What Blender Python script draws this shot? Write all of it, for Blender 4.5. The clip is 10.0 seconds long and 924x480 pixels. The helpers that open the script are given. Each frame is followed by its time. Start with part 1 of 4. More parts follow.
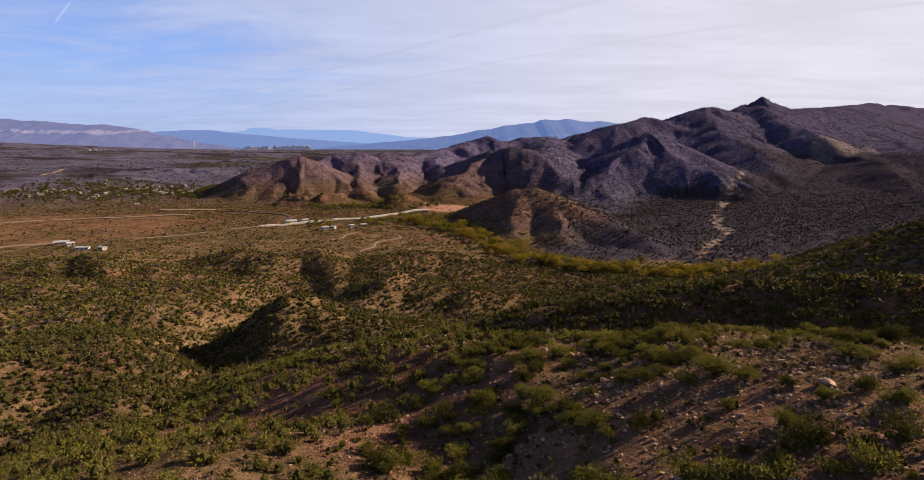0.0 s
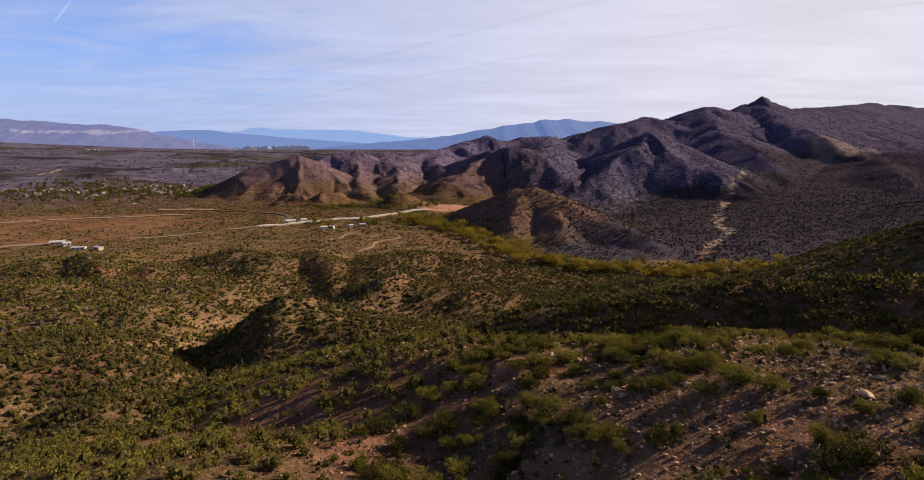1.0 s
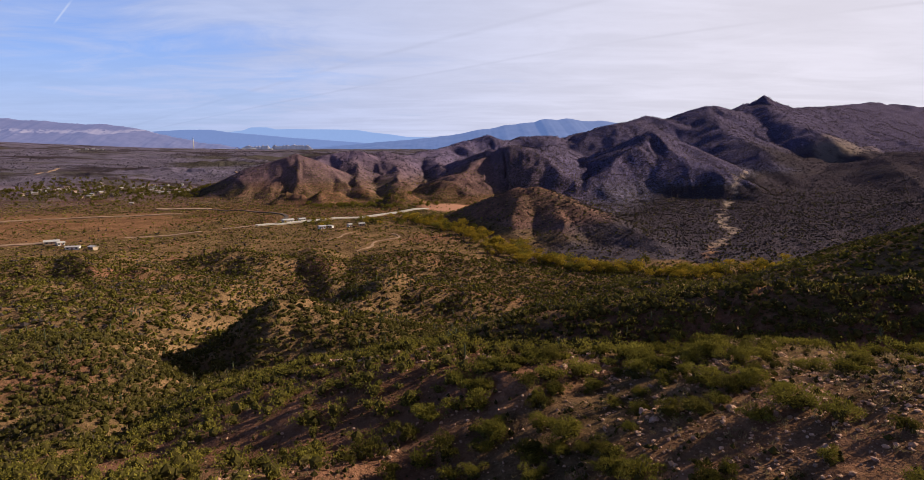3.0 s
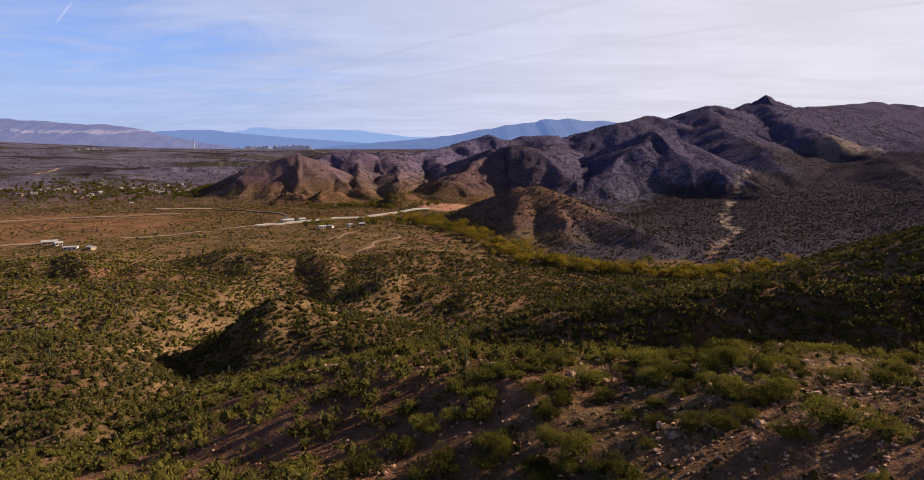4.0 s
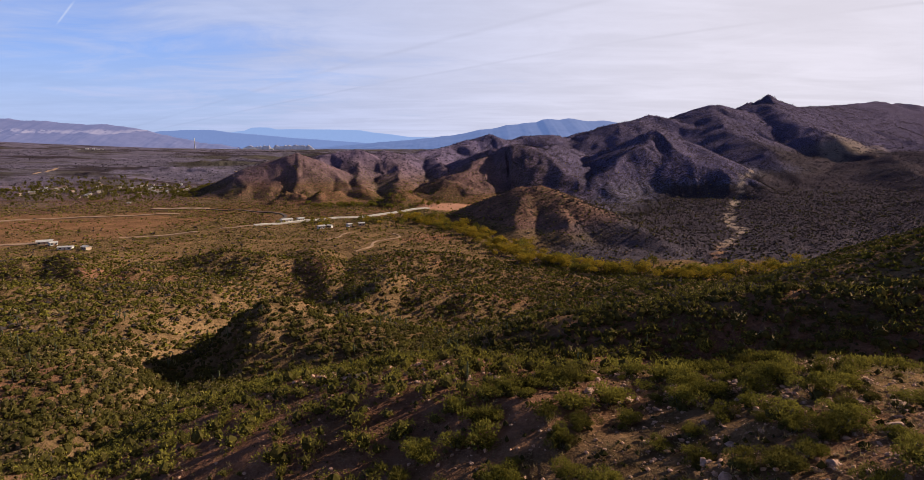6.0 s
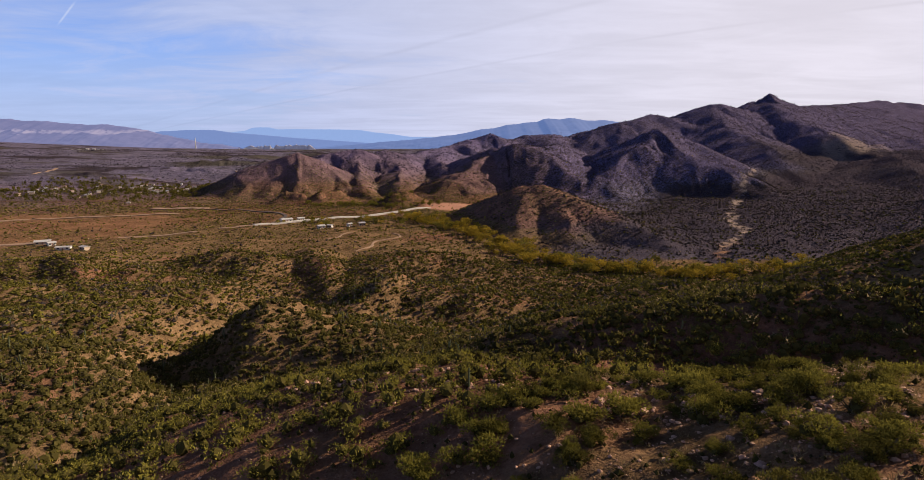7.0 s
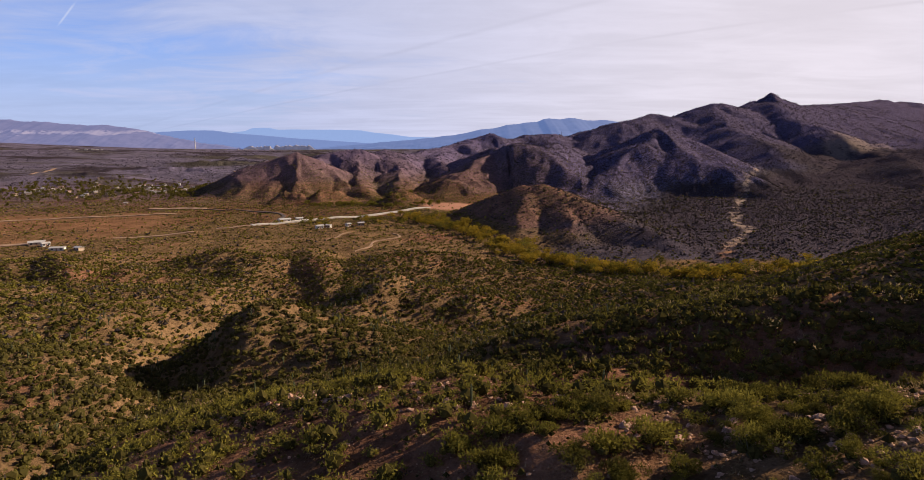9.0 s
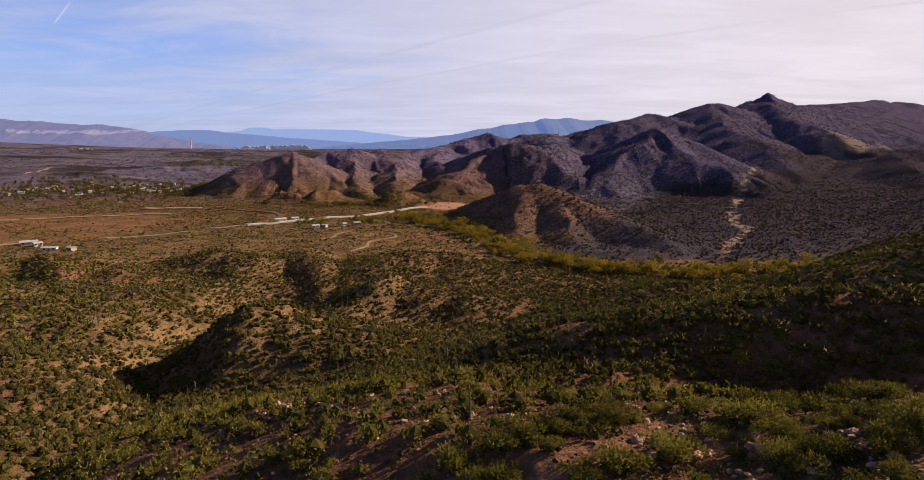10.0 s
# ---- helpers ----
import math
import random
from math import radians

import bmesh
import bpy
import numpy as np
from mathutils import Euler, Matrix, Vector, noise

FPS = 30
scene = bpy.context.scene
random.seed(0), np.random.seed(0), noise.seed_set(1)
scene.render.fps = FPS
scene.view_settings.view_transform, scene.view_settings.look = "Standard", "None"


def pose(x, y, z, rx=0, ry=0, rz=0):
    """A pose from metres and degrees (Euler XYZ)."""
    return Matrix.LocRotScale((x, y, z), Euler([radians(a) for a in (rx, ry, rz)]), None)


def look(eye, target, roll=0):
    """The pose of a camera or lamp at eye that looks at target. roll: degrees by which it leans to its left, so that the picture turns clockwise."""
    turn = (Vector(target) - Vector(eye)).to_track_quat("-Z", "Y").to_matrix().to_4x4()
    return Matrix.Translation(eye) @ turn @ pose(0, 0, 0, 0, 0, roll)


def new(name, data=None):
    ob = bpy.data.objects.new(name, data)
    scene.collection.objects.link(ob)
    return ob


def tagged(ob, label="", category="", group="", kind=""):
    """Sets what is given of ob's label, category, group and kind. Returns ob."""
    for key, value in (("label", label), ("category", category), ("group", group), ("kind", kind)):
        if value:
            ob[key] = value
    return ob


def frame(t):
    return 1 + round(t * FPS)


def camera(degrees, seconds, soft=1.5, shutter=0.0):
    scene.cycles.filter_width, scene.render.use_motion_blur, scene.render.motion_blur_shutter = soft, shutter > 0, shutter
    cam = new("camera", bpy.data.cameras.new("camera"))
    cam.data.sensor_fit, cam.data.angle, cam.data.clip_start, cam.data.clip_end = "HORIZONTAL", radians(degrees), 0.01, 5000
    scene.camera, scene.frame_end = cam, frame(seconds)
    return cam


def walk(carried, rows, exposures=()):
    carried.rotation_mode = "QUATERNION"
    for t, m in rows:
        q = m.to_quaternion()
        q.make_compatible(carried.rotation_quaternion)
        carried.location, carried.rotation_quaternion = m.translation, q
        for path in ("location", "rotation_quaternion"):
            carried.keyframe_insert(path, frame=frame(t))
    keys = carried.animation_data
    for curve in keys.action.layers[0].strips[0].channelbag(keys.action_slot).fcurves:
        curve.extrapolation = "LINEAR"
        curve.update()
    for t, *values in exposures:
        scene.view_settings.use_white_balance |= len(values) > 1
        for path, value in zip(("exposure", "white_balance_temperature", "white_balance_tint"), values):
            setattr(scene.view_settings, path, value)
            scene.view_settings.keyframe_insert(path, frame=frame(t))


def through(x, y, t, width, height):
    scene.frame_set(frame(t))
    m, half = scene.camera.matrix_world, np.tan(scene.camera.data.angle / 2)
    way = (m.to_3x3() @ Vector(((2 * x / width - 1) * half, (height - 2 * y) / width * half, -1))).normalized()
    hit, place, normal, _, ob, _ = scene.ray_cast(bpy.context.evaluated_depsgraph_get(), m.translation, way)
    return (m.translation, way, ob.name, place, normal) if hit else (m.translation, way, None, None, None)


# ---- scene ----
cam = camera(74.0, 10.0, soft=0.5)
PATH = [
    (0, (0.00, 0.00, 82.00), (0.00, 98.68, 65.78), 0.00),
    (0.5, (-0.06, 1.96, 81.60), (0.02, 100.64, 65.39), 0.01),
    (1, (-0.11, 3.90, 81.21), (-0.03, 102.58, 65.00), -0.00),
    (1.5, (-0.15, 5.83, 80.83), (-0.06, 104.51, 64.59), -0.02),
    (2, (-0.18, 7.75, 80.45), (-0.11, 106.42, 64.23), -0.01),
    (2.5, (-0.20, 9.64, 80.08), (-0.15, 108.32, 63.84), 0.00),
    (4, (-0.24, 15.23, 78.99), (-0.37, 113.91, 62.78), -0.03),
    (4.5, (-0.25, 17.06, 78.64), (-0.43, 115.74, 62.42), -0.03),
    (5, (-0.25, 18.88, 78.29), (-0.42, 117.56, 62.10), -0.05),
    (5.5, (-0.25, 20.67, 77.94), (-0.45, 119.35, 61.77), -0.03),
    (7, (-0.27, 25.95, 76.92), (-0.71, 124.63, 60.71), -0.11),
    (7.5, (-0.29, 27.67, 76.58), (-0.69, 126.35, 60.37), -0.12),
    (8, (-0.30, 29.38, 76.25), (-0.74, 128.05, 60.05), -0.15),
    (8.5, (-0.33, 31.06, 75.91), (-0.75, 129.74, 59.74), -0.18),
    (9, (-0.36, 32.73, 75.58), (-0.83, 131.41, 59.42), -0.19),
    (9.5, (-0.41, 34.37, 75.25), (-0.70, 133.05, 59.07), -0.18),
    (10, (-0.46, 36.00, 74.91), (-0.40, 134.68, 58.74), -0.14),
]
TINT = [(0.0, 0.92, 6500, 10), (4.5, 0.92, 6500, 10), (7.0, 0.92, 6600, 11), (8.5, 0.92, 6700, 12), (10.0, 0.92, 6880, 14)]
walk(cam, [(t, look(eye, target, roll)) for t, eye, target, roll in PATH], TINT)

# ---------------------------------------------------------------- light
SUN_AZ, SUN_EL = 68.0, 24.5  # degrees clockwise from +y, degrees up

sun_data = bpy.data.lights.new("sun", "SUN")
sun_data.energy, sun_data.angle, sun_data.color = 4.7, radians(0.6), (1.0, 0.83, 0.62)
sun_way = Vector((math.sin(radians(SUN_AZ)) * math.cos(radians(SUN_EL)),
                  math.cos(radians(SUN_AZ)) * math.cos(radians(SUN_EL)), math.sin(radians(SUN_EL))))
sun = new("sun", sun_data)
sun.matrix_world = look(sun_way * 800, (0, 0, 0))


class Nodes:
    """Short writing of a node tree."""

    def __init__(self, tree):
        self.tree = tree
        tree.nodes.clear()

    def add(self, kind, outs=None, **inputs):
        n = self.tree.nodes.new(kind)
        for key, value in inputs.items():
            key = int(key[1:]) if key[0] == "i" and key[1:].isdigit() else key.replace("_", " ")
            sock = n.inputs[key]
            if isinstance(value, bpy.types.NodeSocket):
                self.tree.links.new(value, sock)
            else:
                sock.default_value = value
        return n

    def math(self, op, a, b=0.0, c=0.0, clamp=False):
        n = self.add("ShaderNodeMath", i0=a, i1=b, i2=c)
        n.operation, n.use_clamp = op, clamp
        return n.outputs[0]

    def vmath(self, op, a, b=(0, 0, 0)):
        n = self.add("ShaderNodeVectorMath", i0=a, i1=b)
        n.operation = op
        return n.outputs[0]

    def noise(self, vector, scale, detail=4.0, rough=0.55, warp=0.0):
        n = self.add("ShaderNodeTexNoise", Vector=vector, Scale=scale, Detail=detail, Roughness=rough, Distortion=warp)
        return n.outputs["Fac"]

    def ramp(self, value, low, high, to_low=0.0, to_high=1.0):
        n = self.add("ShaderNodeMapRange", Value=value, i1=low, i2=high, i3=to_low, i4=to_high)
        n.interpolation_type = "SMOOTHSTEP"
        return n.outputs[0]

    def mix(self, fac, a, b, blend="MIX"):
        n = self.tree.nodes.new("ShaderNodeMix")
        n.data_type, n.blend_type = "RGBA", blend
        for sock, value in ((n.inputs[0], fac), (n.inputs[6], a), (n.inputs[7], b)):
            if isinstance(value, bpy.types.NodeSocket):
                self.tree.links.new(value, sock)
            elif isinstance(value, tuple) and len(value) == 3:
                sock.default_value = (*value, 1)
            else:
                sock.default_value = value
        return n.outputs[2]


def sky():
    world = bpy.data.worlds.new("sky")
    scene.world = world
    world.use_nodes = True
    n = Nodes(world.node_tree)
    air = n.add("ShaderNodeTexSky")
    air.sky_type, air.sun_disc = "NISHITA", False
    air.sun_elevation, air.sun_rotation = radians(SUN_EL), radians(SUN_AZ)
    air.altitude, air.air_density, air.dust_density, air.ozone_density = 1000, 1.0, 0.6, 2.0
    way = n.add("ShaderNodeTexCoord").outputs["Generated"]
    sep = n.add("ShaderNodeSeparateXYZ", Vector=way).outputs
    high = n.math("MAXIMUM", n.math("ADD", sep[2], 0.10), 0.03)
    flat_x, flat_y = n.math("DIVIDE", sep[0], high), n.math("DIVIDE", sep[1], high)
    flat = n.add("ShaderNodeCombineXYZ", X=flat_x, Y=flat_y).outputs[0]
    turned = n.add("ShaderNodeMapping", Vector=flat, Rotation=(0, 0, 0.35), Scale=(0.55, 0.80, 1)).outputs[0]
    broad = n.noise(turned, 0.55, 3, 0.5, 0.8)
    fine = n.noise(turned, 2.1, 7, 0.62, 0.7)
    wisp = n.add("ShaderNodeMapping", Vector=flat, Rotation=(0, 0, 0.50), Scale=(0.40, 1.2, 1)).outputs[0]
    streak = n.noise(wisp, 1.3, 5, 0.55, 0.5)
    # thin cloud thickens towards the sun's side of the sky
    side = n.math("MULTIPLY_ADD", sep[0], 0.66, 0.76)
    body = n.math("ADD", n.math("MULTIPLY", broad, 0.85), n.math("MULTIPLY", fine, 0.75))
    body = n.math("ADD", body, n.math("MULTIPLY", streak, 0.30))
    cover = n.ramp(n.math("ADD", body, side), 0.84, 1.60)
    veil = n.ramp(sep[2], 0.02, 0.24, 0.92, 0.15)
    cover = n.math("MAXIMUM", cover, veil)
    # the cloud sheet lies low over the horizon and thins out to deep blue overhead
    cover = n.math("MULTIPLY", cover, n.ramp(sep[2], 0.26, 0.50, 1.0, 0.04))
    shade = n.ramp(n.math("ADD", n.math("MULTIPLY", streak, 0.55), n.math("MULTIPLY", fine, 0.45)), 0.35, 0.68, 0.62, 0.72)
    glow = n.ramp(sep[0], -0.55, 0.55, 0.0, 1.0)
    white = n.mix(glow, (0.50, 0.60, 0.92), (0.88, 0.85, 0.97))
    # old contrails: two grey lines across the cloud and one short white one
    for nx, ny, off, wide in ((0.6824, 0.7310, 2.7705, 0.060), (0.6277, 0.7785, 3.6743, 0.050)):
        line = n.math("SUBTRACT", n.math("ADD", n.math("MULTIPLY", flat_x, nx), n.math("MULTIPLY", flat_y, ny)), off)
        line = n.math("ADD", line, n.math("MULTIPLY_ADD", broad, 0.10, -0.05))
        mark = n.ramp(n.math("ABSOLUTE", line), 0.0, wide, 1.0, 0.0)
        shade = n.math("SUBTRACT", shade, n.math("MULTIPLY", n.math("MULTIPLY", mark, n.ramp(fine, 0.3, 0.6)), 0.045))
    white = n.mix(1.0, white, n.add("ShaderNodeCombineXYZ", X=shade, Y=shade, Z=shade).outputs[0], "MULTIPLY")
    depth = n.mix(n.ramp(sep[2], 0.22, 0.55), (0.036, 0.078, 0.155), (0.035, 0.035, 0.045))
    blue = n.mix(1.0, air.outputs[0], depth, "MULTIPLY")
    total = n.mix(cover, blue, white)
    line = n.math("SUBTRACT", n.math("ADD", n.math("MULTIPLY", flat_x, -0.7393), n.math("MULTIPLY", flat_y, -0.6734)), -0.6789)
    run = n.math("ADD", n.math("MULTIPLY", flat_x, -0.6734), n.math("MULTIPLY", flat_y, 0.7393))
    mark = n.math("MULTIPLY", n.ramp(n.math("ABSOLUTE", line), 0.0, 0.009, 1.0, 0.0), n.ramp(n.math("ABSOLUTE", n.math("SUBTRACT", run, 3.6876)), 0.10, 0.2790, 1.0, 0.0))
    total = n.mix(n.math("MULTIPLY", mark, 0.32), total, (0.62, 0.66, 0.74))
    back = n.add("ShaderNodeBackground", Color=total, Strength=0.70)
    out = n.add("ShaderNodeOutputWorld", Surface=back.outputs[0])


sky()

# ---------------------------------------------------------------- materials


def matter(name, rough=0.9):
    m = bpy.data.materials.new(name)
    m.use_nodes = True
    n = Nodes(m.node_tree)
    shader = n.add("ShaderNodeBsdfPrincipled", Roughness=rough)
    shader.inputs["Specular IOR Level"].default_value = 0.2
    n.add("ShaderNodeOutputMaterial", Surface=shader.outputs[0])
    return m, n, shader


def plain(name, colour, rough=0.85, spread=0.15, scale=3.0, metal=0.0, bump=0.2):
    """A painted or natural surface with a little unevenness."""
    m, n, shader = matter(name, rough)
    where = n.add("ShaderNodeTexCoord").outputs["Object"]
    a, b = n.noise(where, scale, 5), n.noise(where, scale * 9, 3)
    k = n.math("ADD", n.math("MULTIPLY", a, 0.7), n.math("MULTIPLY", b, 0.3))
    low, high = tuple(c * (1 - spread * 2) for c in colour), tuple(min(1, c * (1 + spread * 2)) for c in colour)
    n.tree.links.new(n.mix(n.ramp(k, 0.25, 0.75), low, high), shader.inputs["Base Color"])
    shader.inputs["Metallic"].default_value = metal
    bp = n.add("ShaderNodeBump", Height=b, Strength=bump, Distance=0.05)
    n.tree.links.new(bp.outputs[0], shader.inputs["Normal"])
    return m


def leafy(name, dark, light, through=0.35):
    """Small leaves: every clump its own shade, part of the light goes through."""
    m = bpy.data.materials.new(name)
    m.use_nodes = True
    n = Nodes(m.node_tree)
    island = n.add("ShaderNodeNewGeometry").outputs["Random Per Island"]
    one = n.add("ShaderNodeObjectInfo").outputs["Random"]
    where = n.add("ShaderNodeNewGeometry").outputs["Position"]
    patch = n.noise(where, 0.09, 3)
    k = n.math("ADD", n.math("MULTIPLY", island, 0.45), n.math("MULTIPLY", one, 0.30))
    k = n.math("ADD", k, n.math("MULTIPLY", n.ramp(patch, 0.35, 0.65), 0.30))
    colour = n.mix(k, dark, light)
    a = n.add("ShaderNodeBsdfDiffuse", Color=colour, Roughness=0.6)
    b = n.add("ShaderNodeBsdfTranslucent", Color=colour)
    both = n.add("ShaderNodeMixShader", i0=through, i1=a.outputs[0], i2=b.outputs[0])
    n.add("ShaderNodeOutputMaterial", Surface=both.outputs[0])
    return m


def ground_matter():
    """Desert ground: stony tan soil, red soil, rock on steep hills, the speckle of low scrub, and far haze and slope
    shade painted into the colour.
    """
    m, n, shader = matter("desert_ground", 1.0)
    shader.inputs["Specular IOR Level"].default_value = 0.0
    where = n.add("ShaderNodeNewGeometry").outputs["Position"]

    def attribute(name):
        a = n.tree.nodes.new("ShaderNodeAttribute")
        a.attribute_name = name
        return a.outputs["Fac"]

    red, rock, scrub, bare, far, slope_shade = (attribute(k) for k in ("red", "rock", "scrub", "bare", "far", "slope_shade"))
    big, mid, small, grit = n.noise(where, 0.012, 4), n.noise(where, 0.07, 5, 0.6), n.noise(where, 0.5, 5, 0.65), n.noise(where, 3.5, 4, 0.7)
    tone = n.math("ADD", n.math("MULTIPLY", mid, 0.5), n.math("ADD", n.math("MULTIPLY", small, 0.35), n.math("MULTIPLY", grit, 0.25)))
    soil = n.mix(n.ramp(tone, 0.38, 0.72), (0.058, 0.035, 0.018), (0.255, 0.155, 0.082))
    redsoil = n.mix(n.ramp(tone, 0.36, 0.72), (0.066, 0.030, 0.019), (0.260, 0.128, 0.080))
    colour = n.mix(n.ramp(n.math("ADD", red, n.math("MULTIPLY_ADD", mid, 0.8, -0.4)), 0.35, 0.75), soil, redsoil)
    crag = n.mix(n.ramp(tone, 0.36, 0.72), (0.062, 0.034, 0.029), (0.235, 0.125, 0.098))
    colour = n.mix(n.ramp(n.math("ADD", rock, n.math("MULTIPLY_ADD", small, 0.7, -0.35)), 0.3, 0.7), colour, crag)
    # far plain and hills: the air's blue-violet haze is put into the base colour
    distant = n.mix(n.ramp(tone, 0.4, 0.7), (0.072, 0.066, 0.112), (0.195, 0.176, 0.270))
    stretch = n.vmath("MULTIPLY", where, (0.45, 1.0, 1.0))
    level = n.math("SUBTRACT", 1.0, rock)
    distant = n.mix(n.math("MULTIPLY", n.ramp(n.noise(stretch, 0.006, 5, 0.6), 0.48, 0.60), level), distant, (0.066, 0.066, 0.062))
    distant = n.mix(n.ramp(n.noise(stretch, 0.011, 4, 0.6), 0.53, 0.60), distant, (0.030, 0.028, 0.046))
    haze_purple = n.mix(n.ramp(tone, 0.36, 0.72), (0.058, 0.051, 0.108), (0.170, 0.140, 0.252))
    distant = n.mix(rock, distant, haze_purple)
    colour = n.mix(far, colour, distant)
    # dark tone painted in place of shade on the slopes across the wash
    shade_tone = n.mix(n.ramp(tone, 0.36, 0.72), (0.022, 0.020, 0.031), (0.086, 0.072, 0.090))
    colour = n.mix(n.ramp(n.math("ADD", slope_shade, n.math("MULTIPLY_ADD", mid, 0.5, -0.25)), 0.2, 0.8), colour, shade_tone)
    field = n.mix(n.ramp(tone, 0.4, 0.7), (0.135, 0.064, 0.036), (0.26, 0.138, 0.076))
    cut = attribute("cut")
    field = n.mix(cut, field, (0.40, 0.205, 0.140))
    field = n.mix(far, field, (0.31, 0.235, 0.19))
    colour = n.mix(bare, colour, field)
    # low scrub as dots of their own size
    dots = n.add("ShaderNodeTexVoronoi", Vector=where, Scale=0.42, Randomness=1.0)
    dot = n.ramp(dots.outputs["Distance"], 0.30, 0.42, 1.0, 0.0)
    wide = n.add("ShaderNodeTexVoronoi", Vector=where, Scale=0.17, Randomness=1.0)
    clump = n.math("MULTIPLY", n.ramp(wide.outputs["Distance"], 0.26, 0.36, 1.0, 0.0), n.ramp(mid, 0.35, 0.6))
    dot = n.math("MAXIMUM", dot, clump)
    fleck = n.ramp(n.noise(where, 0.55, 3, 0.6), 0.46, 0.60)
    cover = n.math("MULTIPLY", n.math("MAXIMUM", dot, n.math("MULTIPLY", fleck, 0.8)), scrub, clamp=True)
    hue = n.add("ShaderNodeSeparateColor", Color=dots.outputs["Color"]).outputs[0]
    green = n.mix(hue, (0.020, 0.024, 0.010), (0.075, 0.068, 0.022))
    # scrub dots take the same painted dimming, and part of it far off
    green = n.mix(n.math("MAXIMUM", slope_shade, n.math("MULTIPLY", far, 0.7)), green, (0.034, 0.022, 0.027))
    colour = n.mix(n.math("MULTIPLY", cover, 0.95), colour, green)
    # pale stones
    stones = n.add("ShaderNodeTexVoronoi", Vector=where, Scale=2.6)
    stone = n.ramp(stones.outputs["Distance"], 0.10, 0.22, 1.0, 0.0)
    lot = n.ramp(n.add("ShaderNodeSeparateColor", Color=stones.outputs["Color"]).outputs[1], 0.46, 0.52)
    stone = n.math("MULTIPLY", n.math("MULTIPLY", stone, lot), n.math("SUBTRACT", 1.0, far))
    colour = n.mix(n.math("MULTIPLY", stone, 0.75), colour, (0.34, 0.205, 0.140))
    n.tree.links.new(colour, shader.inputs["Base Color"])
    rise = n.math("ADD", n.math("MULTIPLY", cover, 0.5), n.math("ADD", n.math("MULTIPLY", small, 0.9), n.math("MULTIPLY", grit, 0.25)))
    rise = n.math("ADD", rise, n.math("MULTIPLY", stone, 0.15))
    rise = n.math("ADD", rise, n.math("MULTIPLY", n.math("MULTIPLY", mid, rock), 3.0))
    bump = n.add("ShaderNodeBump", Height=rise, Strength=0.9, Distance=1.0)
    n.tree.links.new(bump.outputs[0], shader.inputs["Normal"])
    return m


MAT_GROUND = ground_matter()
MAT_SHRUB = leafy("palo_verde_leaves", (0.034, 0.034, 0.008), (0.258, 0.220, 0.042), 0.32)
MAT_SCRUB = leafy("creosote_leaves", (0.021, 0.022, 0.007), (0.148, 0.124, 0.028), 0.28)
MAT_GREY = leafy("grey_brush_leaves", (0.034, 0.028, 0.030), (0.115, 0.090, 0.080), 0.3)
# grey brush again, with the far hills' violet haze mixed into its colour
MAT_HILL_HAZE = leafy("hazed_brush_leaves", (0.028, 0.025, 0.036), (0.092, 0.076, 0.096), 0.3)
MAT_DRY = leafy("dry_brush", (0.095, 0.066, 0.036), (0.36, 0.265, 0.135))
MAT_GOLD = leafy("cottonwood_leaves", (0.085, 0.075, 0.013), (0.40, 0.270, 0.034), 0.36)
# twig lumps inside bushes, coloured dark to deepen the shade between the leaves
MAT_TWIG_SHADE = leafy("shaded_inner_twigs", (0.020, 0.019, 0.007), (0.095, 0.078, 0.024), 0.0)
MAT_STEM = plain("grey_green_bark", (0.085, 0.075, 0.045))
MAT_CACTUS = plain("saguaro_skin", (0.075, 0.085, 0.040), 0.7)
MAT_PEBBLE = plain("reddish_pebbles", (0.38, 0.225, 0.150), 0.95, 0.3, 0.6)
MAT_STONE = plain("pinkish_rock", (0.40, 0.240, 0.175), 0.9, 0.25, 1.5, bump=0.6)

# ---------------------------------------------------------------- the land


def lattice(ix, iy, seed):
    """A repeatable number from 0 to 1 for each whole-numbered place."""
    h = (ix.astype(np.int64) * 374761393 + iy.astype(np.int64) * 668265263 + seed * 2147483647) & 0xFFFFFFFF
    h = ((h ^ (h >> 13)) * 1274126177) & 0xFFFFFFFF
    return ((h ^ (h >> 16)) & 0xFFFFFF) / float(0xFFFFFF)


def wave(x, y, size, seed):
    """Smooth gradient noise, about -1 to 1."""
    x, y = np.asarray(x, float) / size, np.asarray(y, float) / size
    ix, iy = np.floor(x), np.floor(y)
    fx, fy = x - ix, y - iy
    u, v = fx * fx * fx * (fx * (fx * 6 - 15) + 10), fy * fy * fy * (fy * (fy * 6 - 15) + 10)

    def corner(dx, dy):
        a = lattice(ix + dx, iy + dy, seed) * 2 * np.pi
        return np.cos(a) * (fx - dx) + np.sin(a) * (fy - dy)

    low = corner(0, 0) * (1 - u) + corner(1, 0) * u
    high = corner(0, 1) * (1 - u) + corner(1, 1) * u
    return (low * (1 - v) + high * v) * 1.5


def layered(x, y, size, seed, octaves=4, fall=0.5):
    total, gain = 0.0, 1.0
    for k in range(octaves):
        total = total + gain * wave(x, y, size / 2 ** k, seed + 17 * k)
        gain *= fall
    return total


